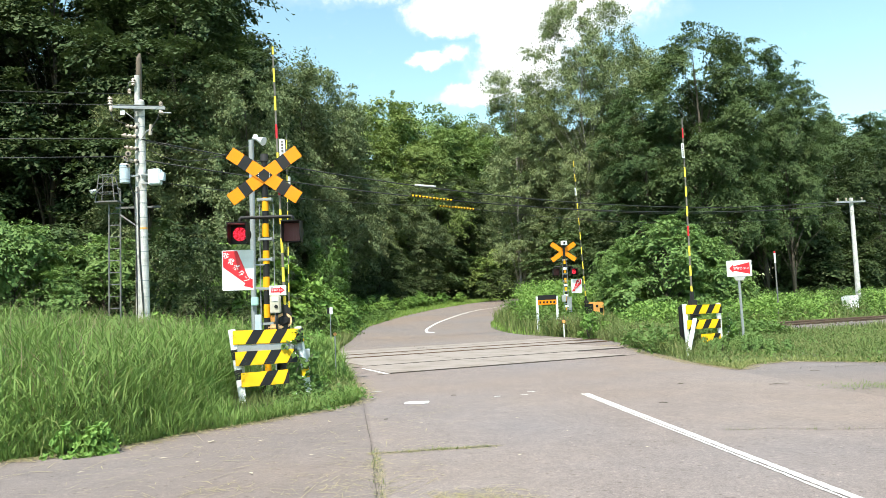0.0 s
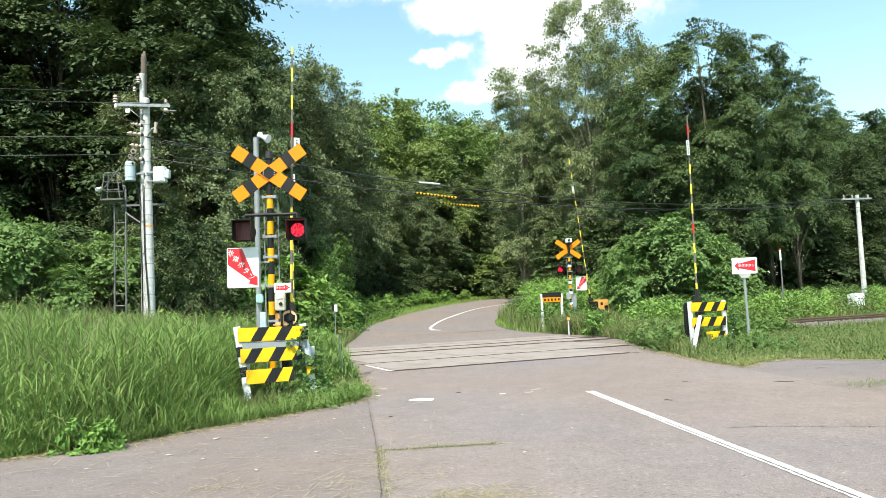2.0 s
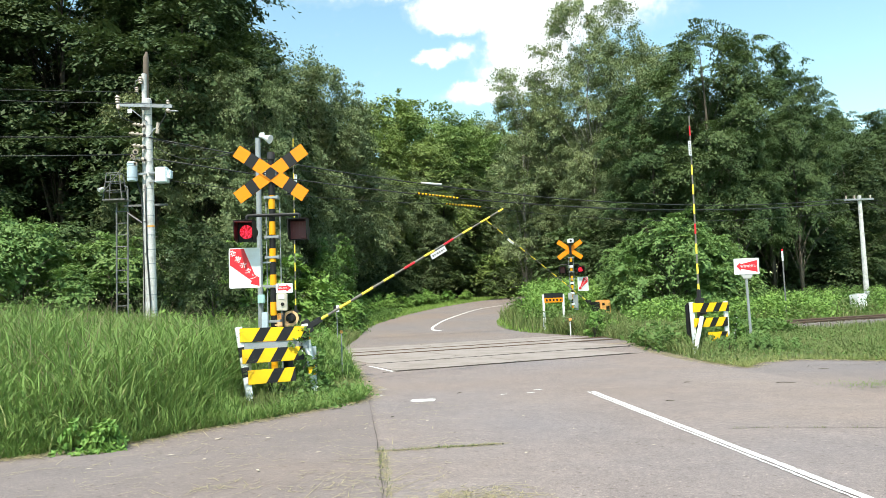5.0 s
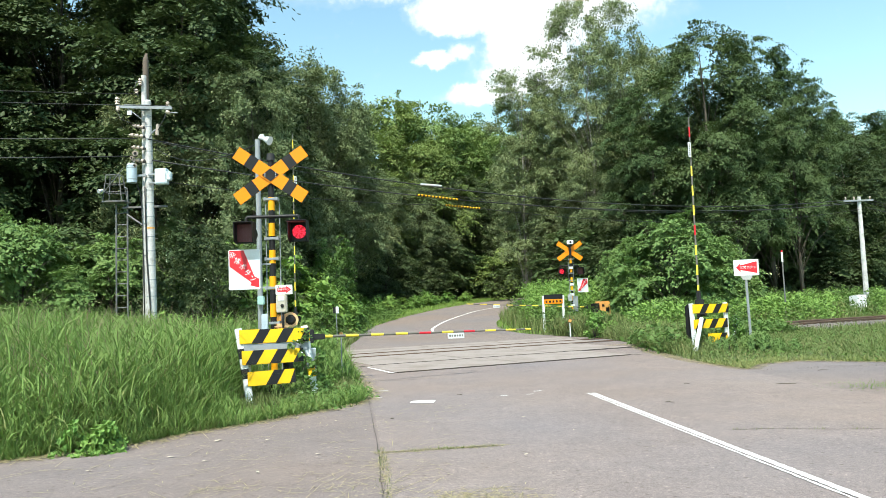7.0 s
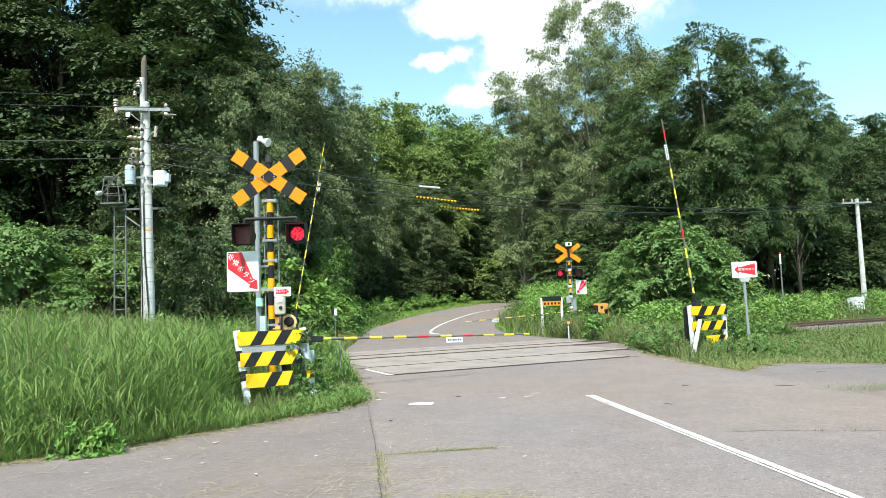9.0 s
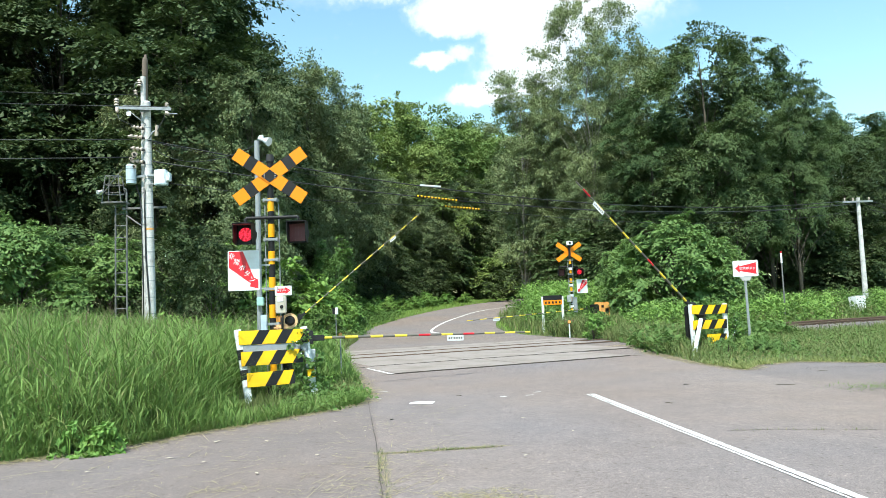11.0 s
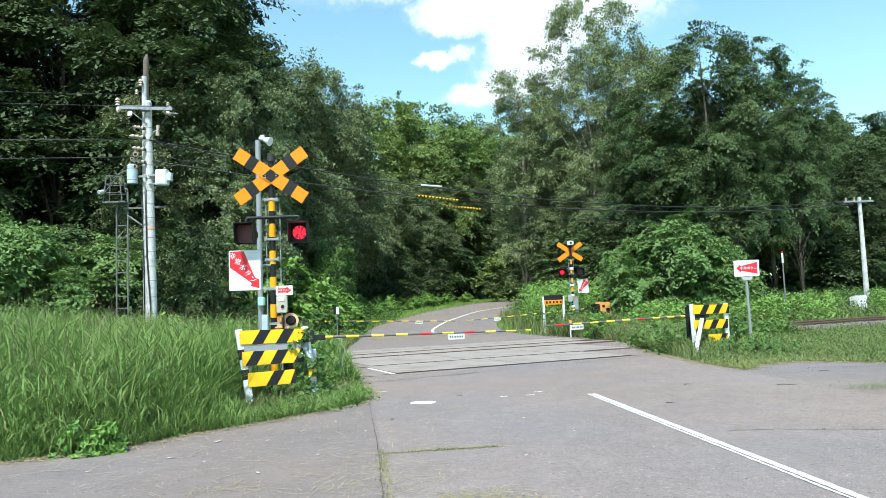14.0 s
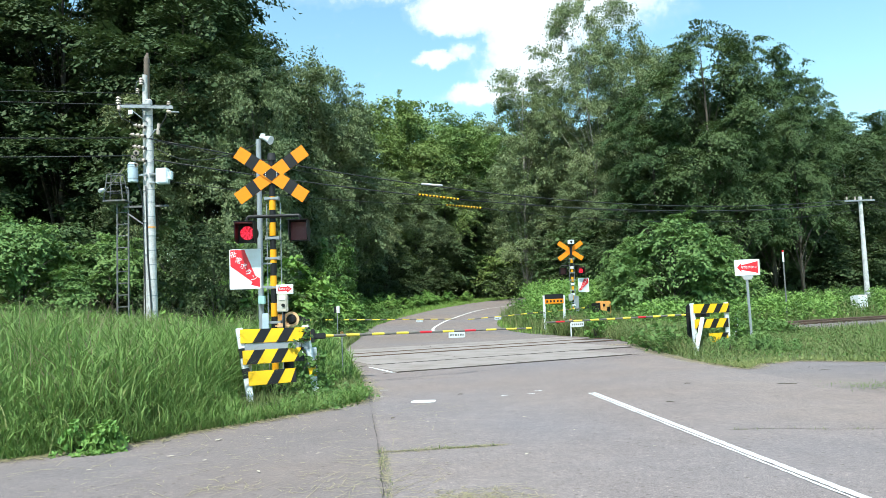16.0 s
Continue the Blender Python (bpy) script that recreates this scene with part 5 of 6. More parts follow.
def tree_mesh(seed, height, radius, base, leaf, boughs, subs, per, leafm, barkm, profile, lean=0.0, trunk_r=0.2, reach=1.6, spray=0.5,
              flat=0.25, up=1.0, wild=0.3, droop=0.28, fold=0.25, lone=1.0, rise=0.15):
    """A tapered trunk, limbs and twigs, and a crown of leaf sprays at the twig ends; returns two meshes."""
    rng = np.random.default_rng(seed)
    bm = bmesh.new()
    tp = []
    for k in range(7):
        u = k / 6
        tp.append(Vector((lean * height * u * u + rng.normal(0, 0.012) * u * height, rng.normal(0, 0.012) * u * height, height * 0.9 * u - 0.25)))
    bm = tube(tp, [trunk_r * (1 - 0.9 * k / 6) for k in range(7)], 8, bm)

    def on_trunk(u):
        k = min(5, max(0, int(u * 6)))
        return tp[k].lerp(tp[k + 1], min(1.0, max(0.0, u * 6 - k)))
    cs, rs, ds = [], [], []
    for i in range(boughs):
        u = base + (0.97 - base) * ((i + 0.9 * rng.random()) / boughs)
        w = np.interp((u - base) / (1 - base), np.linspace(0, 1, len(profile)), profile) * radius
        a = i * 2.399 + rng.normal(0, 0.5)
        rr = max(0.0, w - reach * 0.35) * (0.3 + 0.7 * rng.random() ** 0.6)
        st = on_trunk(max(0.04, u - 0.14 - 0.1 * rng.random()))
        tr = on_trunk(u)
        br = reach * rng.uniform(0.7, 1.25)
        c = Vector((tr.x + rr * math.cos(a), tr.y + rr * math.sin(a), height * u * 0.96 + rng.normal(0, 0.015) * height))
        rb = max(0.015, trunk_r * 0.28 * (1.05 - u))
        mid = st.lerp(c, 0.5) + Vector((0, 0, 0.03 * height))
        bm = tube([st, mid, c], [rb, rb * 0.7, rb * 0.35], 6, bm)
        out = Vector((math.cos(a), math.sin(a), 0.1))
        for j in range(subs):
            d = Vector(rng.normal(size=3))
            d.normalize()
            d = d + out * 0.55
            d.z = d.z * 0.8 + rise
            d.normalize()
            e = c + d * br * (0.3 + 0.75 * rng.random())
            cs.append(tuple(e))
            rs.append(spray * rng.uniform(0.6, 1.35))
            ds.append(tuple((Vector((d.x, d.y, d.z * 0.8)) + out * 0.45 + Vector((0, 0, rise - 0.25 + rng.normal(0, 0.2))))))
            if j % 3 == 0:
                bm = tube([c, c.lerp(e, 0.6) + Vector((0, 0, 0.05 * br)), e], [rb * 0.35, rb * 0.22, 0.006], 4, bm)
    v, f = leaf_cloud(cs, rs, ds, per, leaf, seed + 1, up, flat, fold, lone, wild, droop)
    wood = bpy.data.meshes.new("trunk")
    bm.to_mesh(wood)
    bm.free()
    wood.materials.append(barkm)
    return wood, quads_mesh("crown", v, f, leafm)


def plant(kind, meshes, m, scale, label, group):
    t = thing(kind, m, label, kind, group)
    for nm, me in zip(("trunk", "crown") if kind == "tree" else ("stem", "foliage"), meshes):
        o = new(nm, me)
        o.parent = t
        o.matrix_basis = Matrix.Diagonal((*scale, 1))
    return t


ROUND = (0.6, 0.9, 1.0, 0.95, 0.75, 0.4)
TALL = (0.6, 0.85, 0.95, 0.85, 0.65, 0.35)
DOME = (0.9, 1.0, 0.95, 0.8, 0.55, 0.3)
WILLOW = (0.8, 1.0, 1.0, 0.85, 0.65, 0.4)
FLASK = (0.55, 0.75, 0.9, 1.0, 0.95, 0.55)

# each kind: its height, then its trunk and crown
KINDS = {
    "dark_a": (19, tree_mesh(21, 19, 5.8, 0.28, 0.2, 40, 16, 80, M_LEAF_DARK, M_BARK, ROUND, 0.01, 0.24, 1.9, 0.72)),
    "dark_b": (19, tree_mesh(22, 19, 5.2, 0.27, 0.2, 40, 16, 80, M_LEAF_DARK, M_BARK, TALL, -0.01, 0.22, 1.8, 0.72)),
    "dark_c": (19, tree_mesh(27, 19, 5.4, 0.3, 0.19, 40, 16, 84, M_LEAF_DARK, M_BARK, TALL, 0.015, 0.22, 1.8, 0.68)),
    "dark_low": (14, tree_mesh(48, 14, 5.0, 0.04, 0.2, 40, 14, 72, M_LEAF_DARK, M_BARK, DOME, 0.01, 0.2, 1.7, 0.7)),
    "grey": (14, tree_mesh(23, 14, 3.8, 0.17, 0.135, 42, 14, 100, M_LEAF_GREY, M_BARK, WILLOW, 0.01, 0.16, 1.3, 0.58, 0.4, 0.7, 0.5)),
    "grey_b": (14, tree_mesh(43, 14, 3.4, 0.15, 0.135, 40, 14, 100, M_LEAF_GREY, M_BARK, FLASK, -0.01, 0.16, 1.2, 0.58, 0.4, 0.7, 0.5)),
    "light": (19, tree_mesh(24, 19, 5.8, 0.08, 0.25, 40, 14, 75, M_LEAF_LIGHT, M_BARK, ROUND, 0.0, 0.2, 1.9, 0.9, 0.35, 0.9, 0.35)),
    "light_b": (19, tree_mesh(28, 19, 5.4, 0.08, 0.25, 40, 14, 75, M_LEAF_LIGHT, M_BARK, TALL, 0.0, 0.2, 1.9, 0.9, 0.35, 0.9, 0.35)),
    "birch": (22, tree_mesh(25, 22, 4.4, 0.2, 0.135, 56, 15, 92, M_LEAF_BIRCH, M_BIRCH, FLASK, -0.01, 0.19, 1.4, 0.56, 0.5, 0.7, 0.55, 0.15)),
    "birch_b": (18, tree_mesh(29, 18, 2.8, 0.18, 0.135, 42, 14, 88, M_LEAF_BIRCH, M_BIRCH, FLASK, 0.01, 0.15, 1.1, 0.52, 0.5, 0.7, 0.55, 0.15)),
    "walnut": (17, tree_mesh(26, 17, 5.4, 0.27, 0.17, 38, 17, 108, M_LEAF_MID, M_BARK, ROUND, 0.0, 0.24, 1.4, 0.62, 0.26, 1.0, 0.36, 0.36, 0.25, 0.8)),
    "walnut_b": (17, tree_mesh(30, 17, 4.9, 0.25, 0.17, 38, 17, 108, M_LEAF_MID, M_BARK, TALL, 0.01, 0.24, 1.35, 0.62, 0.26, 1.0, 0.36, 0.36, 0.25, 0.8)),
}
BUSHES = {
    "broad": (3.6, tree_mesh(31, 3.6, 2.3, 0.02, 0.12, 30, 11, 60, M_LEAF_BUSH, M_BARK, DOME, 0, 0.05, 0.6, 0.32, 0.3, 1.0, 0.35, 0.3, 0.15)),
    "sumac": (3.6, tree_mesh(36, 3.6, 2.5, 0.02, 0.135, 44, 12, 56, M_LEAF_SUMAC, M_BARK, DOME, 0, 0.05, 0.62, 0.34, 0.18, 1.0, 0.28, 0.34, 0.2, 0.8)),
    "knotweed": (2.7, tree_mesh(47, 2.7, 1.7, 0.02, 0.2, 26, 8, 22, M_HERB, M_BARK, DOME, 0, 0.03, 0.5, 0.3, 0.2, 1.0, 0.28, 0.36, 0.15, 1.0)),
    "lime": (3.6, tree_mesh(37, 3.6, 2.4, 0.02, 0.18, 26, 8, 45, M_LEAF_LIGHT, M_BARK, DOME, 0, 0.05, 0.6, 0.4, 0.3, 0.9, 0.4)),
    # dark leaf material stands in for shade on these bushes
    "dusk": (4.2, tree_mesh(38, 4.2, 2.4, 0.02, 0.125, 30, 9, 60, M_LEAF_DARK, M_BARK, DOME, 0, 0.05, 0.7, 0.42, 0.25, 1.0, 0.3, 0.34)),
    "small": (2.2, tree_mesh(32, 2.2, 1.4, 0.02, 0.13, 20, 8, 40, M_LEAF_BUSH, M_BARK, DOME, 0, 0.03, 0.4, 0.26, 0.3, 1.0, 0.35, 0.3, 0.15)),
    # darker leaf tone than the broad bush, to colour it as shaded
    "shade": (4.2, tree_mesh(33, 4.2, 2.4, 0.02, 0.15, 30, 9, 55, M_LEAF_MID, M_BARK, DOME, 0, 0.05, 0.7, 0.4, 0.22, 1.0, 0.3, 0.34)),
    "willow": (5.5, tree_mesh(34, 5.5, 2.5, 0.02, 0.11, 34, 10, 75, M_LEAF_GREY, M_BARK, WILLOW, 0, 0.06, 0.8, 0.4, 0.4, 0.7, 0.5, 0.4)),
    "leafweed": (0.5, tree_mesh(39, 0.5, 0.3, 0.1, 0.12, 9, 3, 5, M_HERB, M_HERB, DOME, 0, 0.006, 0.14, 0.07, 0.7, 0.6, 0.5)),
    "dockweed": (0.8, tree_mesh(46, 0.8, 0.42, 0.02, 0.1, 14, 6, 16, M_LEAF_SUMAC, M_BARK, DOME, 0, 0.01, 0.2, 0.1, 0.4, 0.8, 0.4, 0.5, 0.2, 0.6)),
    "weed": (0.8, tree_mesh(35, 0.8, 0.38, 0.02, 0.085, 10, 5, 26, M_HERB, M_BARK, DOME, 0, 0.01, 0.17, 0.08, 0.7, 0.5, 0.5)),
}


def put(kind, x, y, h, w=1.0, label=""):
    full, src = KINDS.get(kind) or BUSHES[kind]
    s = h / full
    what = "tree" if kind in KINDS else "weed" if kind in ("weed", "dockweed", "leafweed") else "bush"
    rot = (x * 37.7 + y * 91.3) % 360
    plant(what, src, pose(x, y, float(ground_z(x, y)) - 0.05, 0, 0, rot), (s * w, s * w, s), label,
          {"tree": "trees of the wood", "bush": "bushes along the verges", "weed": "weeds on the verge"}[what])


DARK = "tall dark-leaved deciduous tree at the edge of the wood"
GREY = "grey-green willow-like tree beside the road"
LIGHT = "sunlit yellow-green tree farther up the valley"
BROAD = "broad-leaved bright green bush in the verge"
# wood left of the road
for x, y, h, k in ((-27, 33, 20, "dark_a"), (-22, 30, 19, "dark_b"), (-17.4, 33, 21, "dark_c"), (-11.6, 32.5, 20, "dark_b"),
                   (-32, 42, 19, "dark_b"), (-25, 43, 18, "dark_a"), (-19, 43, 19, "dark_c"), (-15.6, 40, 21, "dark_a"), (-30, 28, 18, "dark_a"),
                   (-36, 34, 19, "dark_c"), (-13.0, 37.5, 21, "dark_c"), (-20.5, 37, 20, "dark_a"), (-38, 27, 17, "dark_b"), (-24.5, 37.5, 21, "dark_b"), (-29.5, 36, 20, "dark_c"),
                   (-22, 50, 15, "dark_a"), (-28, 52, 15, "dark_b"), (-34, 50, 15, "dark_a"), (-16.5, 48, 20, "dark_b"), (-12.6, 50, 18, "dark_c"), (-40, 42, 20, "dark_c")):
    put(k, x, y, h, 1.0, DARK)
for x, y, h, w, k in ((-11.4, 41, 17, 0.8, "grey"), (-8.2, 45, 16.6, 0.85, "grey_b"), (-6.6, 48, 15.4, 0.85, "grey"), (-10.2, 38.5, 12, 0.85, "grey_b"), (-8.6, 41.5, 11.5, 0.8, "grey"),
                      (-7.2, 51, 12.5, 0.8, "grey_b"), (-10, 46, 15.5, 0.8, "grey_b"), (-9.4, 31.5, 11.6, 0.85, "grey"), (-7.9, 30.4, 11.8, 0.72, "grey_b"), (-11.8, 29.8, 10.6, 0.8, "grey_b")):
    put(k, x, y, h, w, GREY)
# middle distance
for x, y, h, k in ((-5.0, 70, 20.4, "light"), (-1.0, 76, 20.4, "light_b"), (-9.5, 66, 17.5, "light_b"), (2.9, 84, 21.0, "light"), (7.4, 88, 21.4, "light_b"), (-9, 60, 13, "light_b"),
                   (-1.5, 69, 15.5, "light"), (3.0, 76, 16.5, "light_b"), (7.5, 80, 18, "light"), (-4.5, 78, 20.5, "light"), (5, 92, 22, "light_b"), (0.5, 88, 21.5, "light"), (-12, 74, 18, "light"), (-6, 64, 15.5, "light_b"), (13, 92, 21, "dark_b")):
    put(k, x, y, h, 1.0, LIGHT)
for x, y, h, k in ((-7.2, 57, 12, "grey"), (-4.8, 61, 11.5, "grey_b"), (-2.4, 65, 11.5, "grey"), (0.2, 69, 12, "grey_b"), (3.4, 73, 12.5, "dark_a"), (6.6, 75, 13.5, "grey"), (10, 76, 14, "dark_a")):
    put(k, x, y, h, 1.0, GREY)
# right of the road
put("birch", 10.4, 48, 22.6, 0.76, "tall slender pale-barked tree with thin crown")
put("birch_b", 5.7, 49.5, 17.4, 0.9, "slender pale-barked tree with thin grey-green crown")
put("birch_b", 7.6, 52, 16.5, 1.1, "slender pale-barked tree with thin grey-green crown")
put("birch_b", 15.9, 55, 20.5, 0.95, "tall slender pale-barked tree with thin crown")
put("birch_b", 12.9, 50.5, 19.5, 1.0, "tall slender pale-barked tree with thin crown")
put("grey", 7.6, 50, 10.5, 0.85, "grey-green tree below slender pale-barked trees")
put("grey_b", 11.0, 53, 12.5, 1.0, "grey-green tree behind slender pale-barked trees")
put("grey_b", 9.4, 46, 9.0, 0.95, "grey-green tree below slender pale-barked trees")
put("grey", 12.2, 47.5, 10.5, 0.9, "grey-green tree below slender pale-barked trees")
for x, y, h, k, w in ((13.2, 44.5, 13.6, "walnut", 0.85), (16.2, 43, 17.2, "walnut_b", 0.9), (20.1, 44, 16.8, "walnut_b", 0.72), (21.3, 43, 13.8, "walnut", 0.72), (16.8, 41, 11.0, "walnut", 0.85),
                      (29, 56, 14.6, "walnut", 1), (34, 58, 15.2, "walnut_b", 1.1), (39, 60, 15.4, "walnut", 1), (44, 60, 15, "walnut_b", 1), (25, 53, 13, "walnut_b", 1),
                      (27, 48, 10, "dark_low", 1), (31, 50, 10.5, "dark_low", 1), (36, 52, 11, "dark_low", 1), (23, 49, 11, "dark_low", 1), (16.4, 49, 13, "dark_low", 1), (20, 51, 12.5, "dark_low", 1),
                      (12.5, 57, 14, "dark_low", 1), (15, 60, 15, "dark_low", 1), (19, 58, 14, "dark_low", 1), (24, 60, 14, "dark_low", 1), (18.0, 46, 14.5, "walnut", 0.8), (32, 66, 14.5, "dark_low", 1), (38, 68, 14.5, "dark_low", 1), (9, 60, 14, "dark_low", 1), (45, 68, 15, "dark_low", 1)):
    put(k, x, y, h, w, "large broad-crowned deciduous tree beyond the track")
# bushes
for x, y, h, k, w in ((9.2, 29, 4.3, "sumac", 0.9), (11.0, 30, 3.6, "sumac", 0.85), (7.8, 30.2, 3.6, "sumac", 0.7), (11.9, 31.2, 2.6, "sumac", 0.7),
                   (-12.5, 21.5, 4.0, "sumac", 0.85), (-14.8, 20, 3.2, "shade", 0.8), (-10.8, 23.5, 3.6, "sumac", 0.9), (-7.2, 22.5, 3.6, "dusk", 0.7),
                   (-6.4, 25.5, 3.6, "shade", 0.75), (-13.5, 25, 4.2, "shade", 1), (-17, 24, 5, "shade", 1), (-5.7, 25.4, 3.0, "knotweed", 0.95), (-4.7, 26.6, 2.2, "knotweed", 0.9), (-7.0, 26.5, 3.3, "knotweed", 0.8),
                   (-3.7, 22.2, 1.2, "small", 0.9), (-4.1, 28.3, 1.6, "knotweed", 0.9), (-4.5, 30.0, 1.9, "knotweed", 0.9), (-5.0, 33.0, 4.0, "broad", 0.62), (-16.5, 18.5, 2.8, "small", 1.2), (-9.2, 24.5, 4, "dusk", 0.9)):
    put(k, x, y, h, w, BROAD)
for x, y, h in ((-8.6, 30, 5.0), (-9.4, 34, 5.5), (-9.8, 39, 6), (-8.6, 46, 5.5)):
    put("willow", x, y, h, 1.0, "grey-green willow scrub at the roadside")
# the canopy shade on this scrub is put into its dark leaf colour
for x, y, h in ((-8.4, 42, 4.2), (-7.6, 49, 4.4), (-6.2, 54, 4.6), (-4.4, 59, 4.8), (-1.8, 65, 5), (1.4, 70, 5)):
    put("dusk", x, y, h, 1.15, "scrub at the foot of the trees by the bend, shade put in its dark leaf colour")
rngh = random.Random(9)
for k in range(22):
    y = 34 + 28 * (k + rngh.random() * 0.8) / 22
    put("knotweed", float(np.interp(y, [p[1] for p in LEFT_EDGE], [p[0] for p in LEFT_EDGE])) - rngh.uniform(2.2, 3.4), y, rngh.uniform(0.6, 1.2), rngh.uniform(0.9, 1.3), "leafy green herb clump behind the grass of the bend")
for x, y, h in ((6.9, 40, 1.6), (9.4, 45, 2.2), (12.8, 50, 3)):
    put("small", x, y, h, 1.0, BROAD)
for x, y, h in ((4.8, 69, 4.2), (7.2, 68, 4.8), (9.8, 67, 4.6), (12.2, 67.5, 4.6)):
    put("lime", x, y, h, 1.2, "sunlit yellow-green bush beyond the bend of the road")
# undergrowth: darker leaf colours paint in the shade below the trees
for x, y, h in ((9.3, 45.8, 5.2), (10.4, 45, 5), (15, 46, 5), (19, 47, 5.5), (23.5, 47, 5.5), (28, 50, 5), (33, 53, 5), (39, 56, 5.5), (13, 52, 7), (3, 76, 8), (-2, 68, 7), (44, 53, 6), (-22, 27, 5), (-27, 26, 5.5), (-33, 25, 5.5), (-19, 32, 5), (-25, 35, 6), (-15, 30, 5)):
    put("dusk" if x > 9.5 or x < -14 else "shade", x, y, h, 1.3, "undergrowth bush below the trees, shade put in its dark leaf colour")

rngw = random.Random(4)
LE = np.array(LEFT_EDGE)
for x0, x1, y0, y1, n, h0, h1 in ((-0.75, -0.3, 9.6, 11.0, 7, 0.16, 0.3), (-0.9, -0.3, 11.2, 15, 14, 0.3, 0.6), (-1.0, -0.25, 16, 24, 20, 0.32, 0.55)):
    for _ in range(n):
        y = rngw.uniform(y0, y1)
        put("weed", float(np.interp(y, LE[:, 1], LE[:, 0])) + rngw.uniform(x0, x1), y, rngw.uniform(h0, h1), rngw.uniform(0.7, 1.0), "leafy green weed at the edge of the asphalt")
for x0, x1, y0, y1, n, h0, h1 in ((5.0, 6.0, 13.45, 13.95, 12, 0.22, 0.42), (5.7, 6.5, 13.3, 14.0, 12, 0.25, 0.45), (-3.12, -2.75, 5.98, 6.12, 5, 0.22, 0.33), (4.2, 5.4, 20.6, 25, 14, 0.5, 0.8),
                                  (5.6, 5.9, 14.4, 14.8, 2, 0.6, 0.75)):
    for _ in range(n):
        put("leafweed" if y1 < 7 else "dockweed" if y1 < 14.2 else "weed", rngw.uniform(x0, x1), rngw.uniform(y0, y1), rngw.uniform(h0, h1), rngw.uniform(0.7, 1.0), "leafy green weed on the grassy verge")


def vine(m, w, h, label, flowers=5):
    """A climbing vine: one stem, heart-shaped leaves in small sprays and a few white flowers."""
    v0 = thing("climbing_vine", m, label, "vine")
    rng = np.random.default_rng(int(w * 1000 + h * 77))
    pts = [(w * 0.3 * math.sin(k * 1.3), -0.02, h * k / 11) for k in range(12)]
    part("stem", tube(pts, 0.006, 5), M_BARK, v0)
    cs = [(p[0] + rng.normal(0, w * 0.3), -0.03 + rng.normal(0, 0.025), p[2] + rng.normal(0, 0.03)) for p in pts for _ in range(2)]
    ds = [(rng.normal(), -0.8, 0.2) for _ in cs]
    v, f = leaf_cloud(cs, [0.06] * len(cs), ds, 8, 0.058, 5, 0.6, 0.6, 0.15, 1.3)
    o = new("foliage", quads_mesh("foliage", v, f, M_LEAF_BUSH))
    o.parent = v0
    for k in range(flowers):
        p = cs[(k * 7 + 11) % len(cs)]
        part("flower", cyl(0.002, 0.009, (p[0], p[1] - 0.03, p[2]), (p[0], p[1] - 0.045, p[2] + 0.005), 9), M_WHITE, v0, "small white flower")


vine(pose(-1.83, 9.36, 0.0, 0, 0, 26), 0.16, 0.86, "green climbing vine with small white flowers on the barricade")
vine(pose(-1.69, 9.42, 0.0, 0, 0, 26), 0.13, 0.55, "leafy vine climbing behind the barricade leg", 2)
vine(pose(5.66, 14.27, 0.0, 0, 0, 18), 0.12, 0.75, "green vine climbing the end post of the barricade")


# ---------------------------------------------------------------- grass
def inside(poly, x, y):
    poly = np.asarray(poly, float)
    res = np.zeros(len(x), bool)
    j = len(poly) - 1
    for i in range(len(poly)):
        xi, yi, xj, yj = *poly[i], *poly[j]
        cross = ((yi > y) != (yj > y)) & (x < (xj - xi) * (y - yi) / (yj - yi + 1e-12) + xi)
        res ^= cross
        j = i
    return res


ROAD_POLY = [tuple(p) for p in smooth_line(LEFT_EDGE, 60)] + [tuple(p) for p in smooth_line(RIGHT_EDGE, 60)[::-1]]
BED = [track_xy(9.6, -0.75), track_xy(11.2, -1.9), track_xy(70, -2.2), track_xy(70, 1.2), track_xy(9.6, 0.9)]


def clear_of_paving(x, y, bed=True):
    free = ~inside(APRON, x, y) & ~inside(ROAD_POLY, x, y)
    if bed:
        free &= ~inside(BED, x, y)
    return free


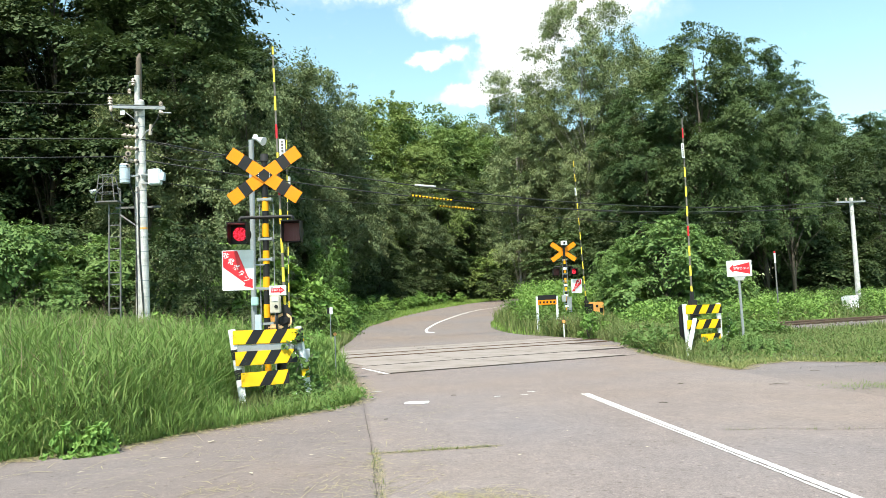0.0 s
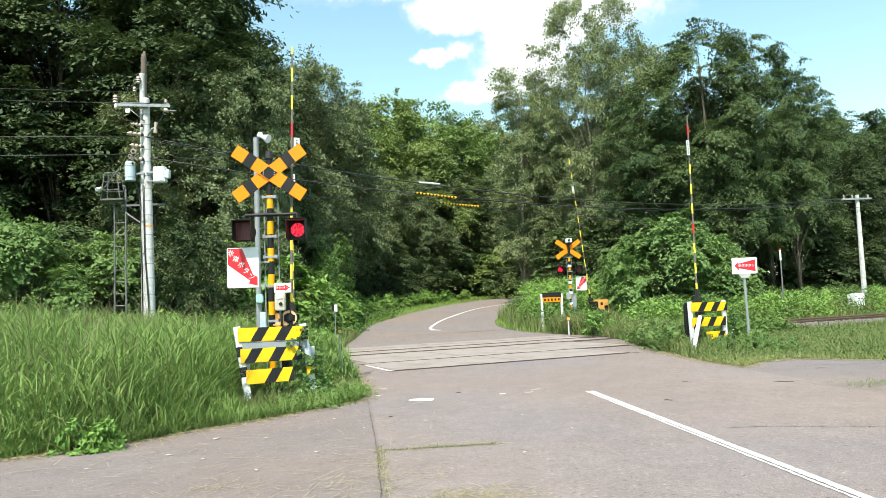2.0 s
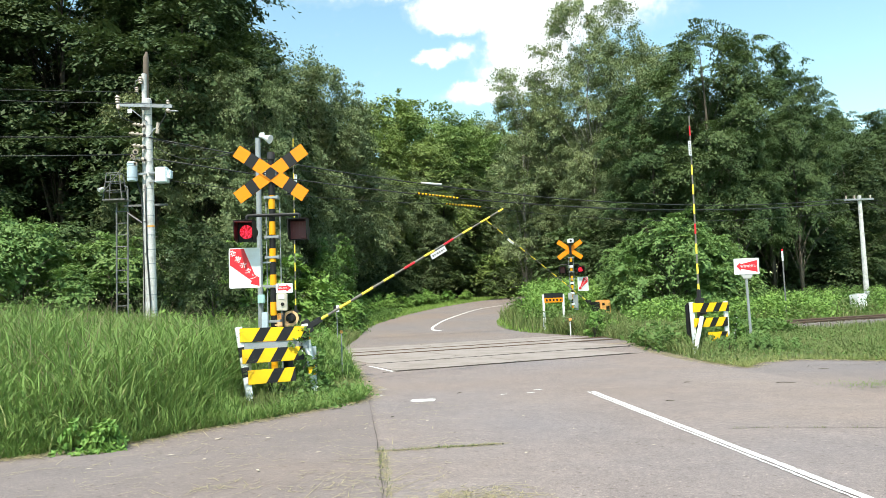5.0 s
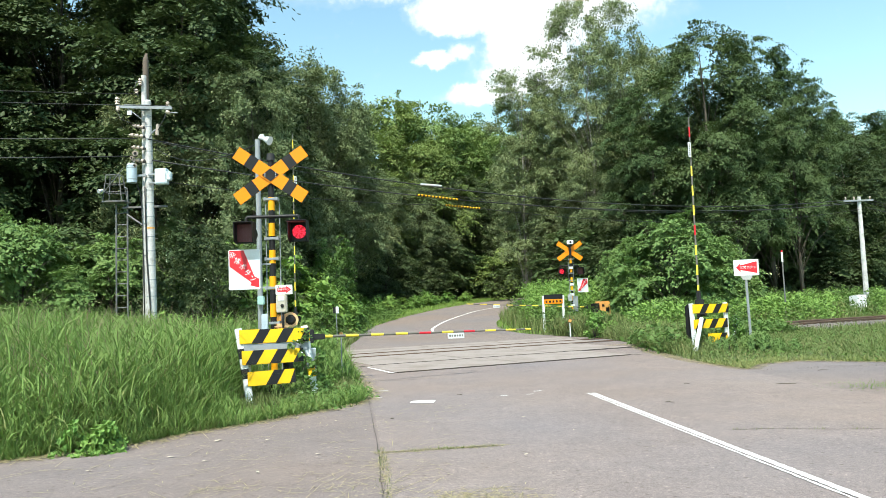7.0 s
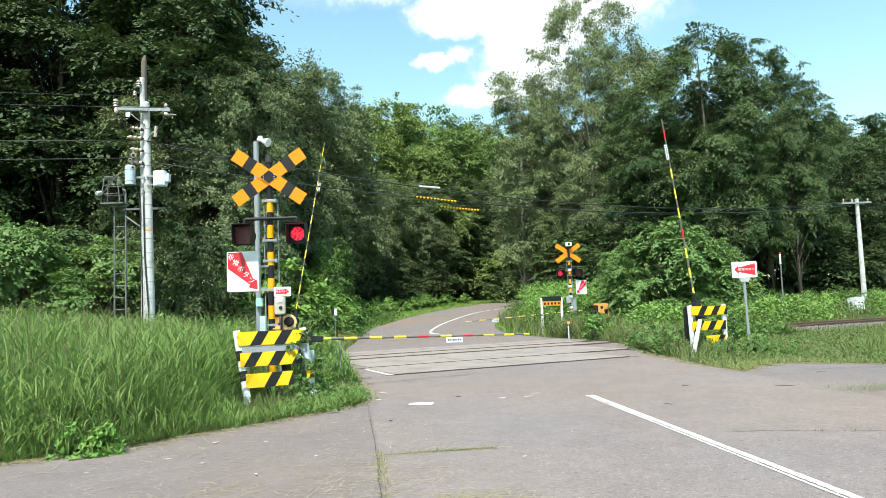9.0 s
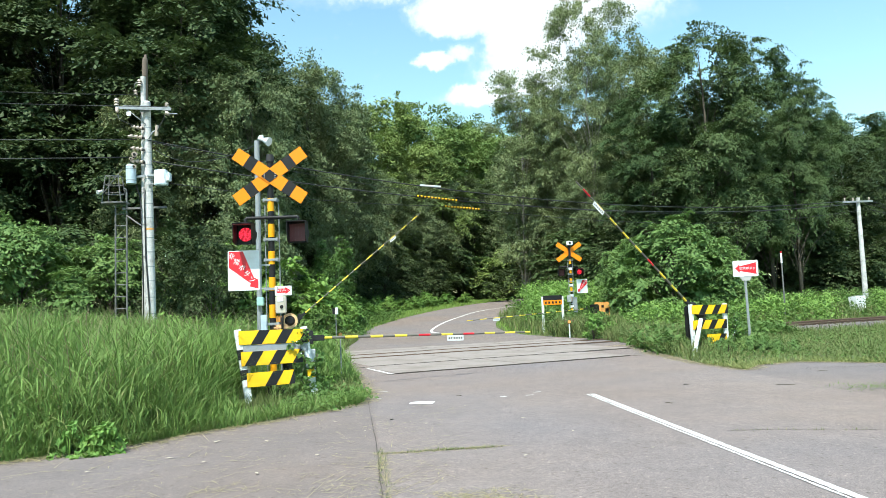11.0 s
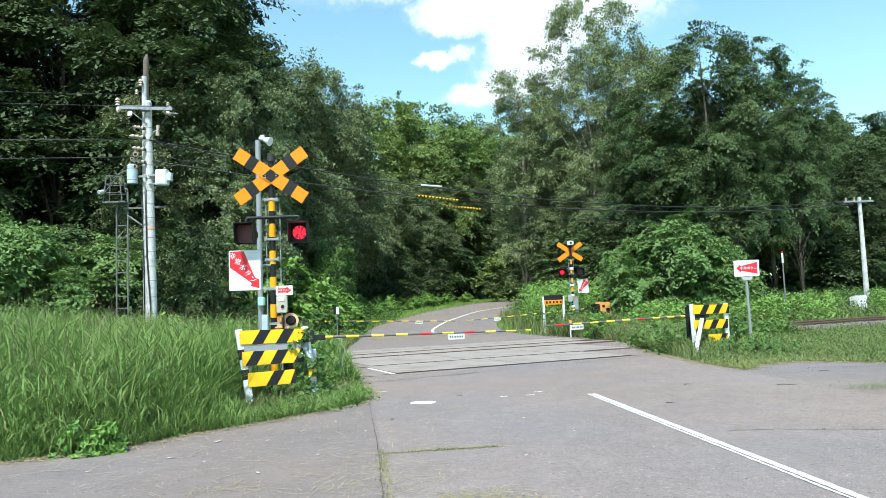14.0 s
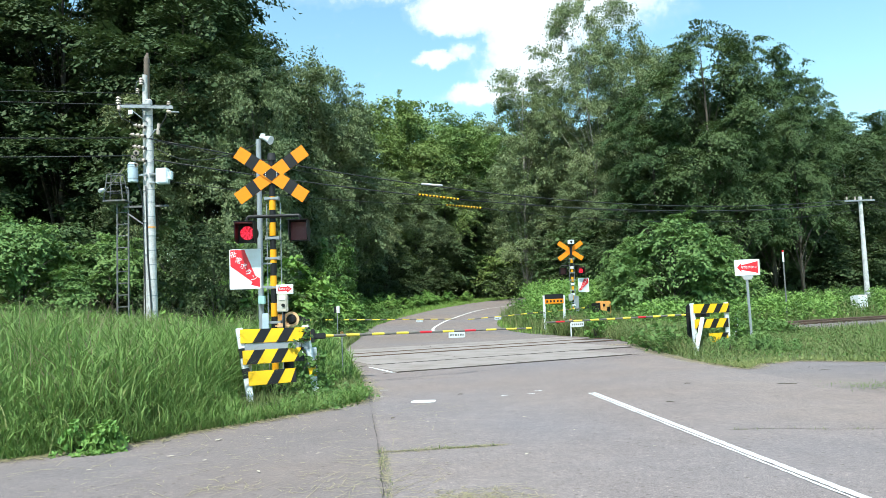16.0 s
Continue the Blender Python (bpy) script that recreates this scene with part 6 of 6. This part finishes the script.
def blades(name, x, y, h, w, material, label, seed, lean=0.35, seg=4, lie=False, lift=None, away=None):
    """Curved grass blades at the given places; lie: cut straws flat on the ground."""
    rng = np.random.default_rng(seed)
    n = len(x)
    a = rng.random(n) * math.tau if away is None else away + rng.normal(0, 0.6, n)
    face = a + math.pi / 2 + rng.normal(0, 0.5, n)
    h = h * (0.55 + 0.6 * rng.random(n))
    k = lean * np.exp(rng.normal(0, 0.55, n))
    k = np.clip(k, 0.05, 1.3)
    z0 = ground_z(x, y) + (0 if lift is None else lift)
    vs = []
    for u in np.linspace(0, 1, seg + 1)[:-1]:
        out = h * k * (0.25 * u + 0.75 * u * u)
        cx, cy = x + np.cos(a) * out, y + np.sin(a) * out
        cz = z0 + (0.0145 if lie else h * (u - 0.42 * k * u ** 2.2) - 0.02)
        ww = w * (1 - 0.6 * u * u) * 0.5 * (0.7 if u == 0 else 1.0)
        vs.append(np.stack((cx - np.cos(face) * ww, cy - np.sin(face) * ww, cz), 1))
        vs.append(np.stack((cx + np.cos(face) * ww, cy + np.sin(face) * ww, cz), 1))
    vs.append(np.stack((x + np.cos(a) * h * k, y + np.sin(a) * h * k, z0 + (0.0155 if lie else h * (1 - 0.42 * k))), 1))
    m = len(vs)
    v = np.stack(vs, 1).reshape(-1, 3)
    tri = []
    for s in range(seg - 1):
        b = 2 * s
        tri += [(b, b + 1, b + 3), (b, b + 3, b + 2)]
    tri.append((m - 3, m - 2, m - 1))
    f = (np.array(tri)[None] + m * np.arange(n)[:, None, None]).reshape(-1, 3)
    return tagged(new(name, quads_mesh(name, v, f, material)), label, "grass", "", "stuff")


def scatter(seed, n, x0, x1, y0, y1):
    rng = np.random.default_rng(seed)
    x = x0 + (x1 - x0) * rng.random(n)
    y = y0 + (y1 - y0) * rng.random(n)
    return x, y


def build_grass():
    # tall broad-bladed grass left of the road, close by, in tussocks
    rng = np.random.default_rng(1)
    cx, cy = scatter(1, 3500, -13, -0.9, 4, 15)
    near = np.repeat(np.arange(3500), 58)
    out = rng.normal(0, 0.14, (len(near), 2))
    x, y = cx[near] + out[:, 0], cy[near] + out[:, 1]
    away, vigour = np.arctan2(out[:, 1], out[:, 0]), (0.72 + 0.5 * rng.random(3500))[near]
    k = clear_of_paving(x, y) & (x > -0.75 * y - 1.5)
    x, y, away, vigour = x[k], y[k], away[k], vigour[k]
    h = np.interp(x, [-3.0, -2.65, -2.4, -1.6], [1.05, 0.85, 0.3, 0.2])
    h = np.where((y > 10.6) & (x > -2.7), 0.55, h)
    h = np.where((x > -2.6 + 0.5 * np.clip(8.6 - y, 0, 1)) & (y < 9.5), np.minimum(h, 0.11), h)
    # distance to the asphalt edge keeps the fringe low
    e = np.full(len(x), 9.0)
    for (ax, ay), (bx, by) in zip(APRON[14:-1], APRON[15:]):
        dx, dy = bx - ax, by - ay
        t = np.clip(((x - ax) * dx + (y - ay) * dy) / (dx * dx + dy * dy), 0, 1)
        e = np.minimum(e, np.hypot(x - ax - t * dx, y - ay - t * dy))
    h = h * np.interp(e, [0, 0.2, 0.6, 2.0], [0.3, 0.58, 0.78, 1.03])
    clump = vigour * (0.95 + 0.08 * np.sin(x * 0.9 + y * 0.6) + 0.12 * np.sin(x * 2.1 + 1.3 * np.sin(y * 1.7)) * np.sin(y * 1.9 + 0.7 * x))
    full = h * clump
    low = full < 0.13
    i = np.arange(len(x))
    s = (x < -3.0) & (y > 6.5) & (i % 16 == 0)
    blades("seeding_grass", x[s], y[s], full[s] * 1.15, 0.006, M_SEED, "thin brownish seed stalks over the tall grass", 17, 0.42, 4)
    k = (i % 6 == 0) & ~low
    blades("tall_grass", x[k], y[k], full[k] * 0.97, 0.011, M_GRASS, "tall green broad-bladed grass on the verge", 2, 0.62, 5, False, None, away[k])
    rng = np.random.default_rng(77)
    up = full * rng.uniform(0.0, 0.72, len(x))
    k = ~low & (i % 6 != 0)
    blades("tall_grass", x[k], y[k], np.minimum(full, 0.12 + 0.24 * full)[k], 0.013, M_GRASS, "arching leaf blades of the tall verge grass", 3, 0.85, 3, False, up[k])
    k = ~low & (i % 23 == 0)
    blades("dead_grass", x[k], y[k], full[k] * 0.5, 0.008, M_STRAW, "dead straw low among the tall grass", 18, 0.6, 3)
    blades("verge_grass", x[low], y[low], full[low] * rng.uniform(0.6, 2.2, low.sum()), 0.009, M_GRASS_DRY, "scruffy low grass at the foot of the barricade", 16, 0.6, 3)
    rs = np.random.default_rng(78)
    n = 8000
    x, y = rs.normal(-8.0, 1.7, n), rs.normal(12.6, 1.5, n)
    k = (x < -4.6) & clear_of_paving(x, y)
    x, y = x[k], y[k]
    blades("seeding_grass", x, y, rs.uniform(1.05, 1.4, len(x)), 0.011, M_SEED, "brownish flowering heads lying over the meadow grass", 19, 0.75, 4, False, None, rs.normal(0.2, 0.5, len(x)))
    x, y = scatter(3, 60000, -24, -2.2, 13, 27)
    k = clear_of_paving(x, y)
    x, y = x[k], y[k]
    blades("tall_grass", x, y, np.where(x > -3.4, 0.38, np.where(x > -5.5, 0.55, 0.95)), 0.022, M_GRASS_DRY, "tall seeding meadow grass before the wood", 4, 0.35, 2)
    # right verge
    x, y = scatter(5, 60000, 3.9, 18, 10.4, 21)
    k = clear_of_paving(x, y)
    x, y = x[k], y[k]
    behind = np.interp(y - 0.448 * (x - 4.8) - 14.2, [-2.2, -1.2, 0.3], [0.1, 0.2, 0.62])
    behind = np.where(x > 6.3, 0.17 + 0.08 * np.sin(x * 3.1) * np.sin(y * 2.7), behind)
    blades("verge_grass", x, y, behind, 0.013, M_GRASS_DRY, "short green grass on the track-side verge", 6, 0.6, 2)
    x, y = scatter(7, 48000, 2.5, 40, 19, 42)
    k = clear_of_paving(x, y)
    x, y = x[k], y[k]
    tall = np.where(y > 0.448 * x + 20.0, 0.7, np.where(x > 6, 0.3, np.where(x < 3.6, 0.2, 0.5)))
    blades("tall_grass", x, y, tall, 0.024, M_GRASS_DRY, "tall weeds and grass beyond the track", 8, 0.35, 2)
    x, y = scatter(31, 2600, 3.5, 5.3, 21.6, 23.8)
    k = clear_of_paving(x, y)
    x, y = x[k], y[k]
    blades("tall_grass", x, y, 0.78 + 0 * x, 0.02, M_GRASS_DRY, "dense dark green grass before the far warning board", 32, 0.4, 3)
    # far verges of the bending road
    x, y = scatter(9, 45000, -9, 8, 25, 66)
    k = clear_of_paving(x, y)
    x, y = x[k], y[k]
    blades("verge_grass", x, y, 0.22 + 0 * x, 0.03, M_GRASS_SHORT, "sunlit short grass along the bending road", 10, 0.4, 2)
    # straw and dirt along the edges of the paving
    rng = np.random.default_rng(21)
    ex, ey = [], []
    for (ax, ay), (bx, by) in zip(APRON[5:23], APRON[6:24]):
        n = int(300 * min(8.0, math.hypot(bx - ax, by - ay)))
        t = rng.random(n)
        ex.append(ax + (bx - ax) * t + rng.normal(0, 0.07, n))
        ey.append(ay + (by - ay) * t + rng.normal(0, 0.07, n))
    ex, ey = np.concatenate(ex), np.concatenate(ey)
    blades("cut_straw", ex, ey, 0.2 + 0 * ex, 0.008, M_STRAW, "dry straw littering the edge of the asphalt", 22, 0.9, 3, True)
    # low green fringe where the tall grass meets the asphalt
    rng = np.random.default_rng(25)
    ex, ey = [], []
    for (ax, ay), (bx, by) in zip(APRON[15:24], APRON[16:25]):
        n = int(900 * min(6.0, math.hypot(bx - ax, by - ay)))
        t, off = rng.random(n), np.abs(rng.normal(0.12, 0.14, n))
        d = np.array((bx - ax, by - ay)) / math.hypot(bx - ax, by - ay)
        ex.append(ax + (bx - ax) * t + d[1] * off)
        ey.append(ay + (by - ay) * t - d[0] * off)
    ex, ey = np.concatenate(ex), np.concatenate(ey)
    k = clear_of_paving(ex, ey)
    ex, ey = ex[k], ey[k]
    blades("verge_grass", ex, ey, rng.uniform(0.07, 0.26, len(ex)), 0.011, M_GRASS, "low green grass fringing the asphalt", 26, 0.7, 3)
    # dry yellowish fringe of the verge across the road
    ex, ey = [], []
    for (ax, ay), (bx, by) in zip(APRON[3:10], APRON[4:11]):
        length = math.hypot(bx - ax, by - ay)
        n = int(520 * min(6.0, length))
        t, off = rng.random(n) * min(1.0, 6.0 / length) + max(0.0, 1 - 6.0 / length), np.abs(rng.normal(0.1, 0.2, n))
        ex.append(ax + (bx - ax) * t + (by - ay) / length * off)
        ey.append(ay + (by - ay) * t - (bx - ax) / length * off)
    ex, ey = np.concatenate(ex), np.concatenate(ey)
    k = clear_of_paving(ex, ey)
    ex, ey = ex[k], ey[k]
    blades("verge_grass", ex, ey, rng.uniform(0.04, 0.15, len(ex)), 0.01, M_GRASS_YELLOW, "short yellowish grass at the edge of the asphalt", 27, 0.8, 3)
    # cut straws and tufts on the old asphalt
    rng = np.random.default_rng(12)
    x = np.concatenate((rng.uniform(-2.6, 0.1, 300), rng.normal(0.12, 0.2, 340), rng.normal(-1.45, 0.1, 40), rng.normal(-0.6, 0.22, 150)))
    y = np.concatenate((rng.uniform(3.6, 7.6, 300), rng.normal(4.2, 0.09, 340), rng.normal(4.6, 0.07, 40), rng.normal(4.7, 0.35, 150)))
    blades("cut_straw", x, y, 0.12 + 0 * x, 0.004, M_STRAW, "dry cut grass straws strewn on asphalt", 13, 1.0, 3, True)
    n = 420
    u = rng.random(n)
    x = np.where(u < 0.6, -0.58 + 0.98 * u / 0.6, -0.53 + 0.17 * (u - 0.6) / 0.4) + rng.normal(0, 0.015, n)
    y = np.where(u < 0.6, 5.55 + 0.12 * u / 0.6, 5.7 - 1.45 * (u - 0.6) / 0.4) + rng.normal(0, 0.018, n)
    blades("cut_straw", x, y, rng.uniform(0.05, 0.16, n), 0.0045, M_STRAW, "straw caught in the joints of the asphalt", 24, 1.0, 4, True, None, np.where(u < 0.6, 0.1, 1.75) + rng.normal(0, 0.35, n))
    n = 260
    x, y = rng.uniform(-3.2, 0.0, n), rng.uniform(4.0, 8.2, n)
    k = inside(APRON, x, y)
    x, y = x[k], y[k]
    blades("cut_straw", x, y, rng.uniform(0.12, 0.4, len(x)), 0.0045, M_STRAW, "long pale straws swept over the asphalt", 23, 1.2, 5, True, None, rng.normal(0.45, 0.35, len(x)))
    t = rng.random(420)
    x = np.where(t < 0.6, np.interp(t / 0.6, [0, 0.4, 1], [-0.5, 0.02, 0.36]), np.interp((t - 0.6) / 0.4, [0, 1], [-0.53, -0.36])) + rng.normal(0, 0.02, 420)
    y = np.where(t < 0.6, np.interp(t / 0.6, [0, 0.4, 1], [5.54, 5.6, 5.65]), np.interp((t - 0.6) / 0.4, [0, 1], [5.7, 4.25])) + rng.normal(0, 0.02, 420)
    x = np.concatenate((x, rng.normal(-0.03, 0.07, 110)))
    y = np.concatenate((y, rng.normal(5.61, 0.015, 110)))
    n0 = len(x)
    x = np.concatenate((x, rng.choice([2.35, 2.5, 2.75, 2.95, 3.2, 3.6], 130) + rng.normal(0, 0.05, 130)))
    y = np.concatenate((y, np.interp(x[n0:], [2.25, 2.61, 2.88, 3.3, 4.2], [5.94, 5.93, 5.85, 5.76, 5.7]) + rng.normal(0, 0.012, 130)))
    blades("crack_grass", x, y, 0.045 + 0 * x, 0.007, M_GRASS_DRY, "small grass tufts growing in asphalt cracks", 14, 0.6, 3)
    x, y = rng.normal(5.0, 0.3, 700), rng.normal(8.3, 0.2, 700)
    blades("crack_grass", x, y, 0.05 + 0 * x, 0.007, M_GRASS, "low grass patch growing through asphalt", 15, 0.6, 3)


build_grass()


def build_undergrowth():
    """Low leafy weeds too many to count, in drifts beyond the track and before the wood."""
    rng = np.random.default_rng(41)
    for n, x0, x1, y0, y1, h0, h1, label, cond in (
            (2600, 3.2, 36, 20, 40, 0.35, 0.95, "drifts of leafy green weeds beyond the track", lambda x, y: (y > 0.448 * x + 19.6) & ~((abs(x - 5.5) < 0.8) & (y > 24.5) & (y < 29.2))),
            (2200, 5.5, 26, 21, 38, 0.45, 1.0, "thick leafy weeds on the far side of the track", lambda x, y: (y > 0.448 * x + 19.4) & (y < 0.448 * x + 26) & ~((x < 6.9) & (y > 24) & (y < 29.6)) & (abs(x - 0.567 * y) > 0.75)),
            (190, 7.4, 9.2, 18.9, 21.4, 0.2, 0.38, "weeds hiding the end of the rails", lambda x, y: y > 19),
            (1500, -22, -2.9, 15, 27, 0.45, 1.0, "leafy green weeds among the meadow grass", lambda x, y: x < -5.4),
            (420, -6.6, -2.9, 17.5, 27, 0.3, 0.56, "low leafy herbs beside the road", lambda x, y: x < -2.9 - 0.12 * (y - 17)),
            (520, 2.6, 9.0, 28.2, 41, 0.9, 1.9, "tall herbs on the bank behind the far signal", lambda x, y: (x > 2.9 + 0.16 * (y - 28)) & ((y > 29.6) | (x < 4.2))),
            (420, -7.5, -3.6, 27, 56, 0.4, 1.1, "tall herbs along the far roadside", lambda x, y: x < -4.6 + 0.1 * np.clip(y - 42, 0, 20)),
            (70, -1.9, -1.1, 8.0, 9.6, 0.05, 0.16, "small broad-leaved weeds at the foot of the barricade", lambda x, y: y > 7),
            (260, 3.9, 6.4, 13.2, 17.5, 0.2, 0.5, "leafy weeds round the barricade", lambda x, y: y > 0.448 * (x - 4.8) + 14.3),
            (1100, 4.3, 16, 11, 21, 0.04, 0.12, "low clover and weeds in the short grass", lambda x, y: y > 11),
            (500, -7.5, -2.6, 26, 48, 0.1, 0.4, "low weeds on the far roadside", lambda x, y: y > 26)):
        x, y = x0 + (x1 - x0) * rng.random(n), y0 + (y1 - y0) * rng.random(n)
        k = clear_of_paving(x, y) & cond(x, y)
        x, y = x[k], y[k]
        h = h0 + (h1 - h0) * rng.random(len(x))
        z = ground_z(x, y)
        cs, rs, ds = [], [], []
        for f in (0.4, 0.75, 1.0) if h1 < 1.2 else (0.3, 0.5, 0.65, 0.8, 0.92, 1.0):
            a = rng.random(len(x)) * math.tau
            cs.append(np.stack((x + 0.12 * np.cos(a), y + 0.12 * np.sin(a), z + h * f - 0.05), 1))
            rs.append(0.16 + 0.1 * rng.random(len(x)))
            ds.append(np.stack((np.cos(a), np.sin(a), 0.3 + 0 * a), 1))
        v, f = leaf_cloud(np.concatenate(cs), np.concatenate(rs), np.concatenate(ds), 14, 0.1 if h1 > 0.2 else 0.05, 43, 0.6, 0.7, 0.15)
        tagged(new("undergrowth", quads_mesh("undergrowth", v, f, M_HERB if h1 > 0.99 or 0.55 < h1 < 0.6 else M_LEAF_BUSH)), label, "weeds", "", "stuff")


build_undergrowth()
# ---------------------------------------------------------------- sky
ob = new("backdrop_clouds", quads_mesh("backdrop_clouds", np.array([(-6000, 0, -20), (6000, 0, -20), (6000, 0, 5000), (-6000, 0, 5000)], float),
         np.array([[0, 1, 2, 3]]), M_CLOUD))
ob.matrix_basis = pose(0, 2400, 0)
tagged(ob, "bank of white summer cloud far behind the wood", "clouds", "", "structure")


# ---------------------------------------------------------------- what moves
def motions():
    def swing(arm, rows):
        walk(arm, [(t, pose(0, 0, 0.74, 0, a, 0)) for t, a in rows])
    swing(ARM_NL, ((0.00, -1.6), (1.70, -1.6), (2.00, 1.5), (2.40, 10.1), (3.00, 22.2), (3.50, 32.7), (4.20, 46.8), (6.30, 84.8), (6.80, 90.4), (7.20, 91.3), (8.50, 91.85), (9.20, 91.8), (12.50, 91.4), (16.00, 91.0)))
    swing(ARM_FR, ((0.00, 2.8), (1.60, 2.8), (2.40, 16.2), (3.00, 25.7), (3.50, 34.5), (4.20, 44.9), (6.30, 76.2), (6.80, 84.0), (7.40, 91.2), (8.00, 92.4), (16.00, 92.4)))
    swing(ARM_FL, ((0.00, 0.3), (8.30, 0.3), (8.80, 7.0), (9.20, 15.9), (11.30, 58.4), (11.90, 70.6), (12.60, 83.8), (13.00, 88.0), (13.50, 92.3), (16.00, 92.0)))
    swing(ARM_NR, ((0.00, -0.7), (8.35, -0.7), (8.80, 6.2), (9.20, 14.3), (11.30, 57.1), (11.90, 68.5), (12.60, 80.7), (13.00, 85.5), (13.50, 90.5), (16.00, 89.9)))
    # the two lamps flash in turn: an added flap hides one lamp's LEDs as the other's lifts under its hood
    beat, first = 0.627, 0.15
    for blink_flap, phase in BLINK_FLAPS:
        rows, lit = [], phase == 0
        shut, up = pose(0, -0.028, 0.128, 0, 0, 0), pose(0, -0.028, 0.128, -86, 0, 0)
        rows.append((0.0, up if lit else shut))
        t = first
        while t < 15.9:
            rows.append((t - 0.034, up if lit else shut))
            lit = not lit
            rows.append((t + 0.034, up if lit else shut))
            t += beat
        rows.append((16.0, up if lit else shut))
        walk(blink_flap, rows)


motions()
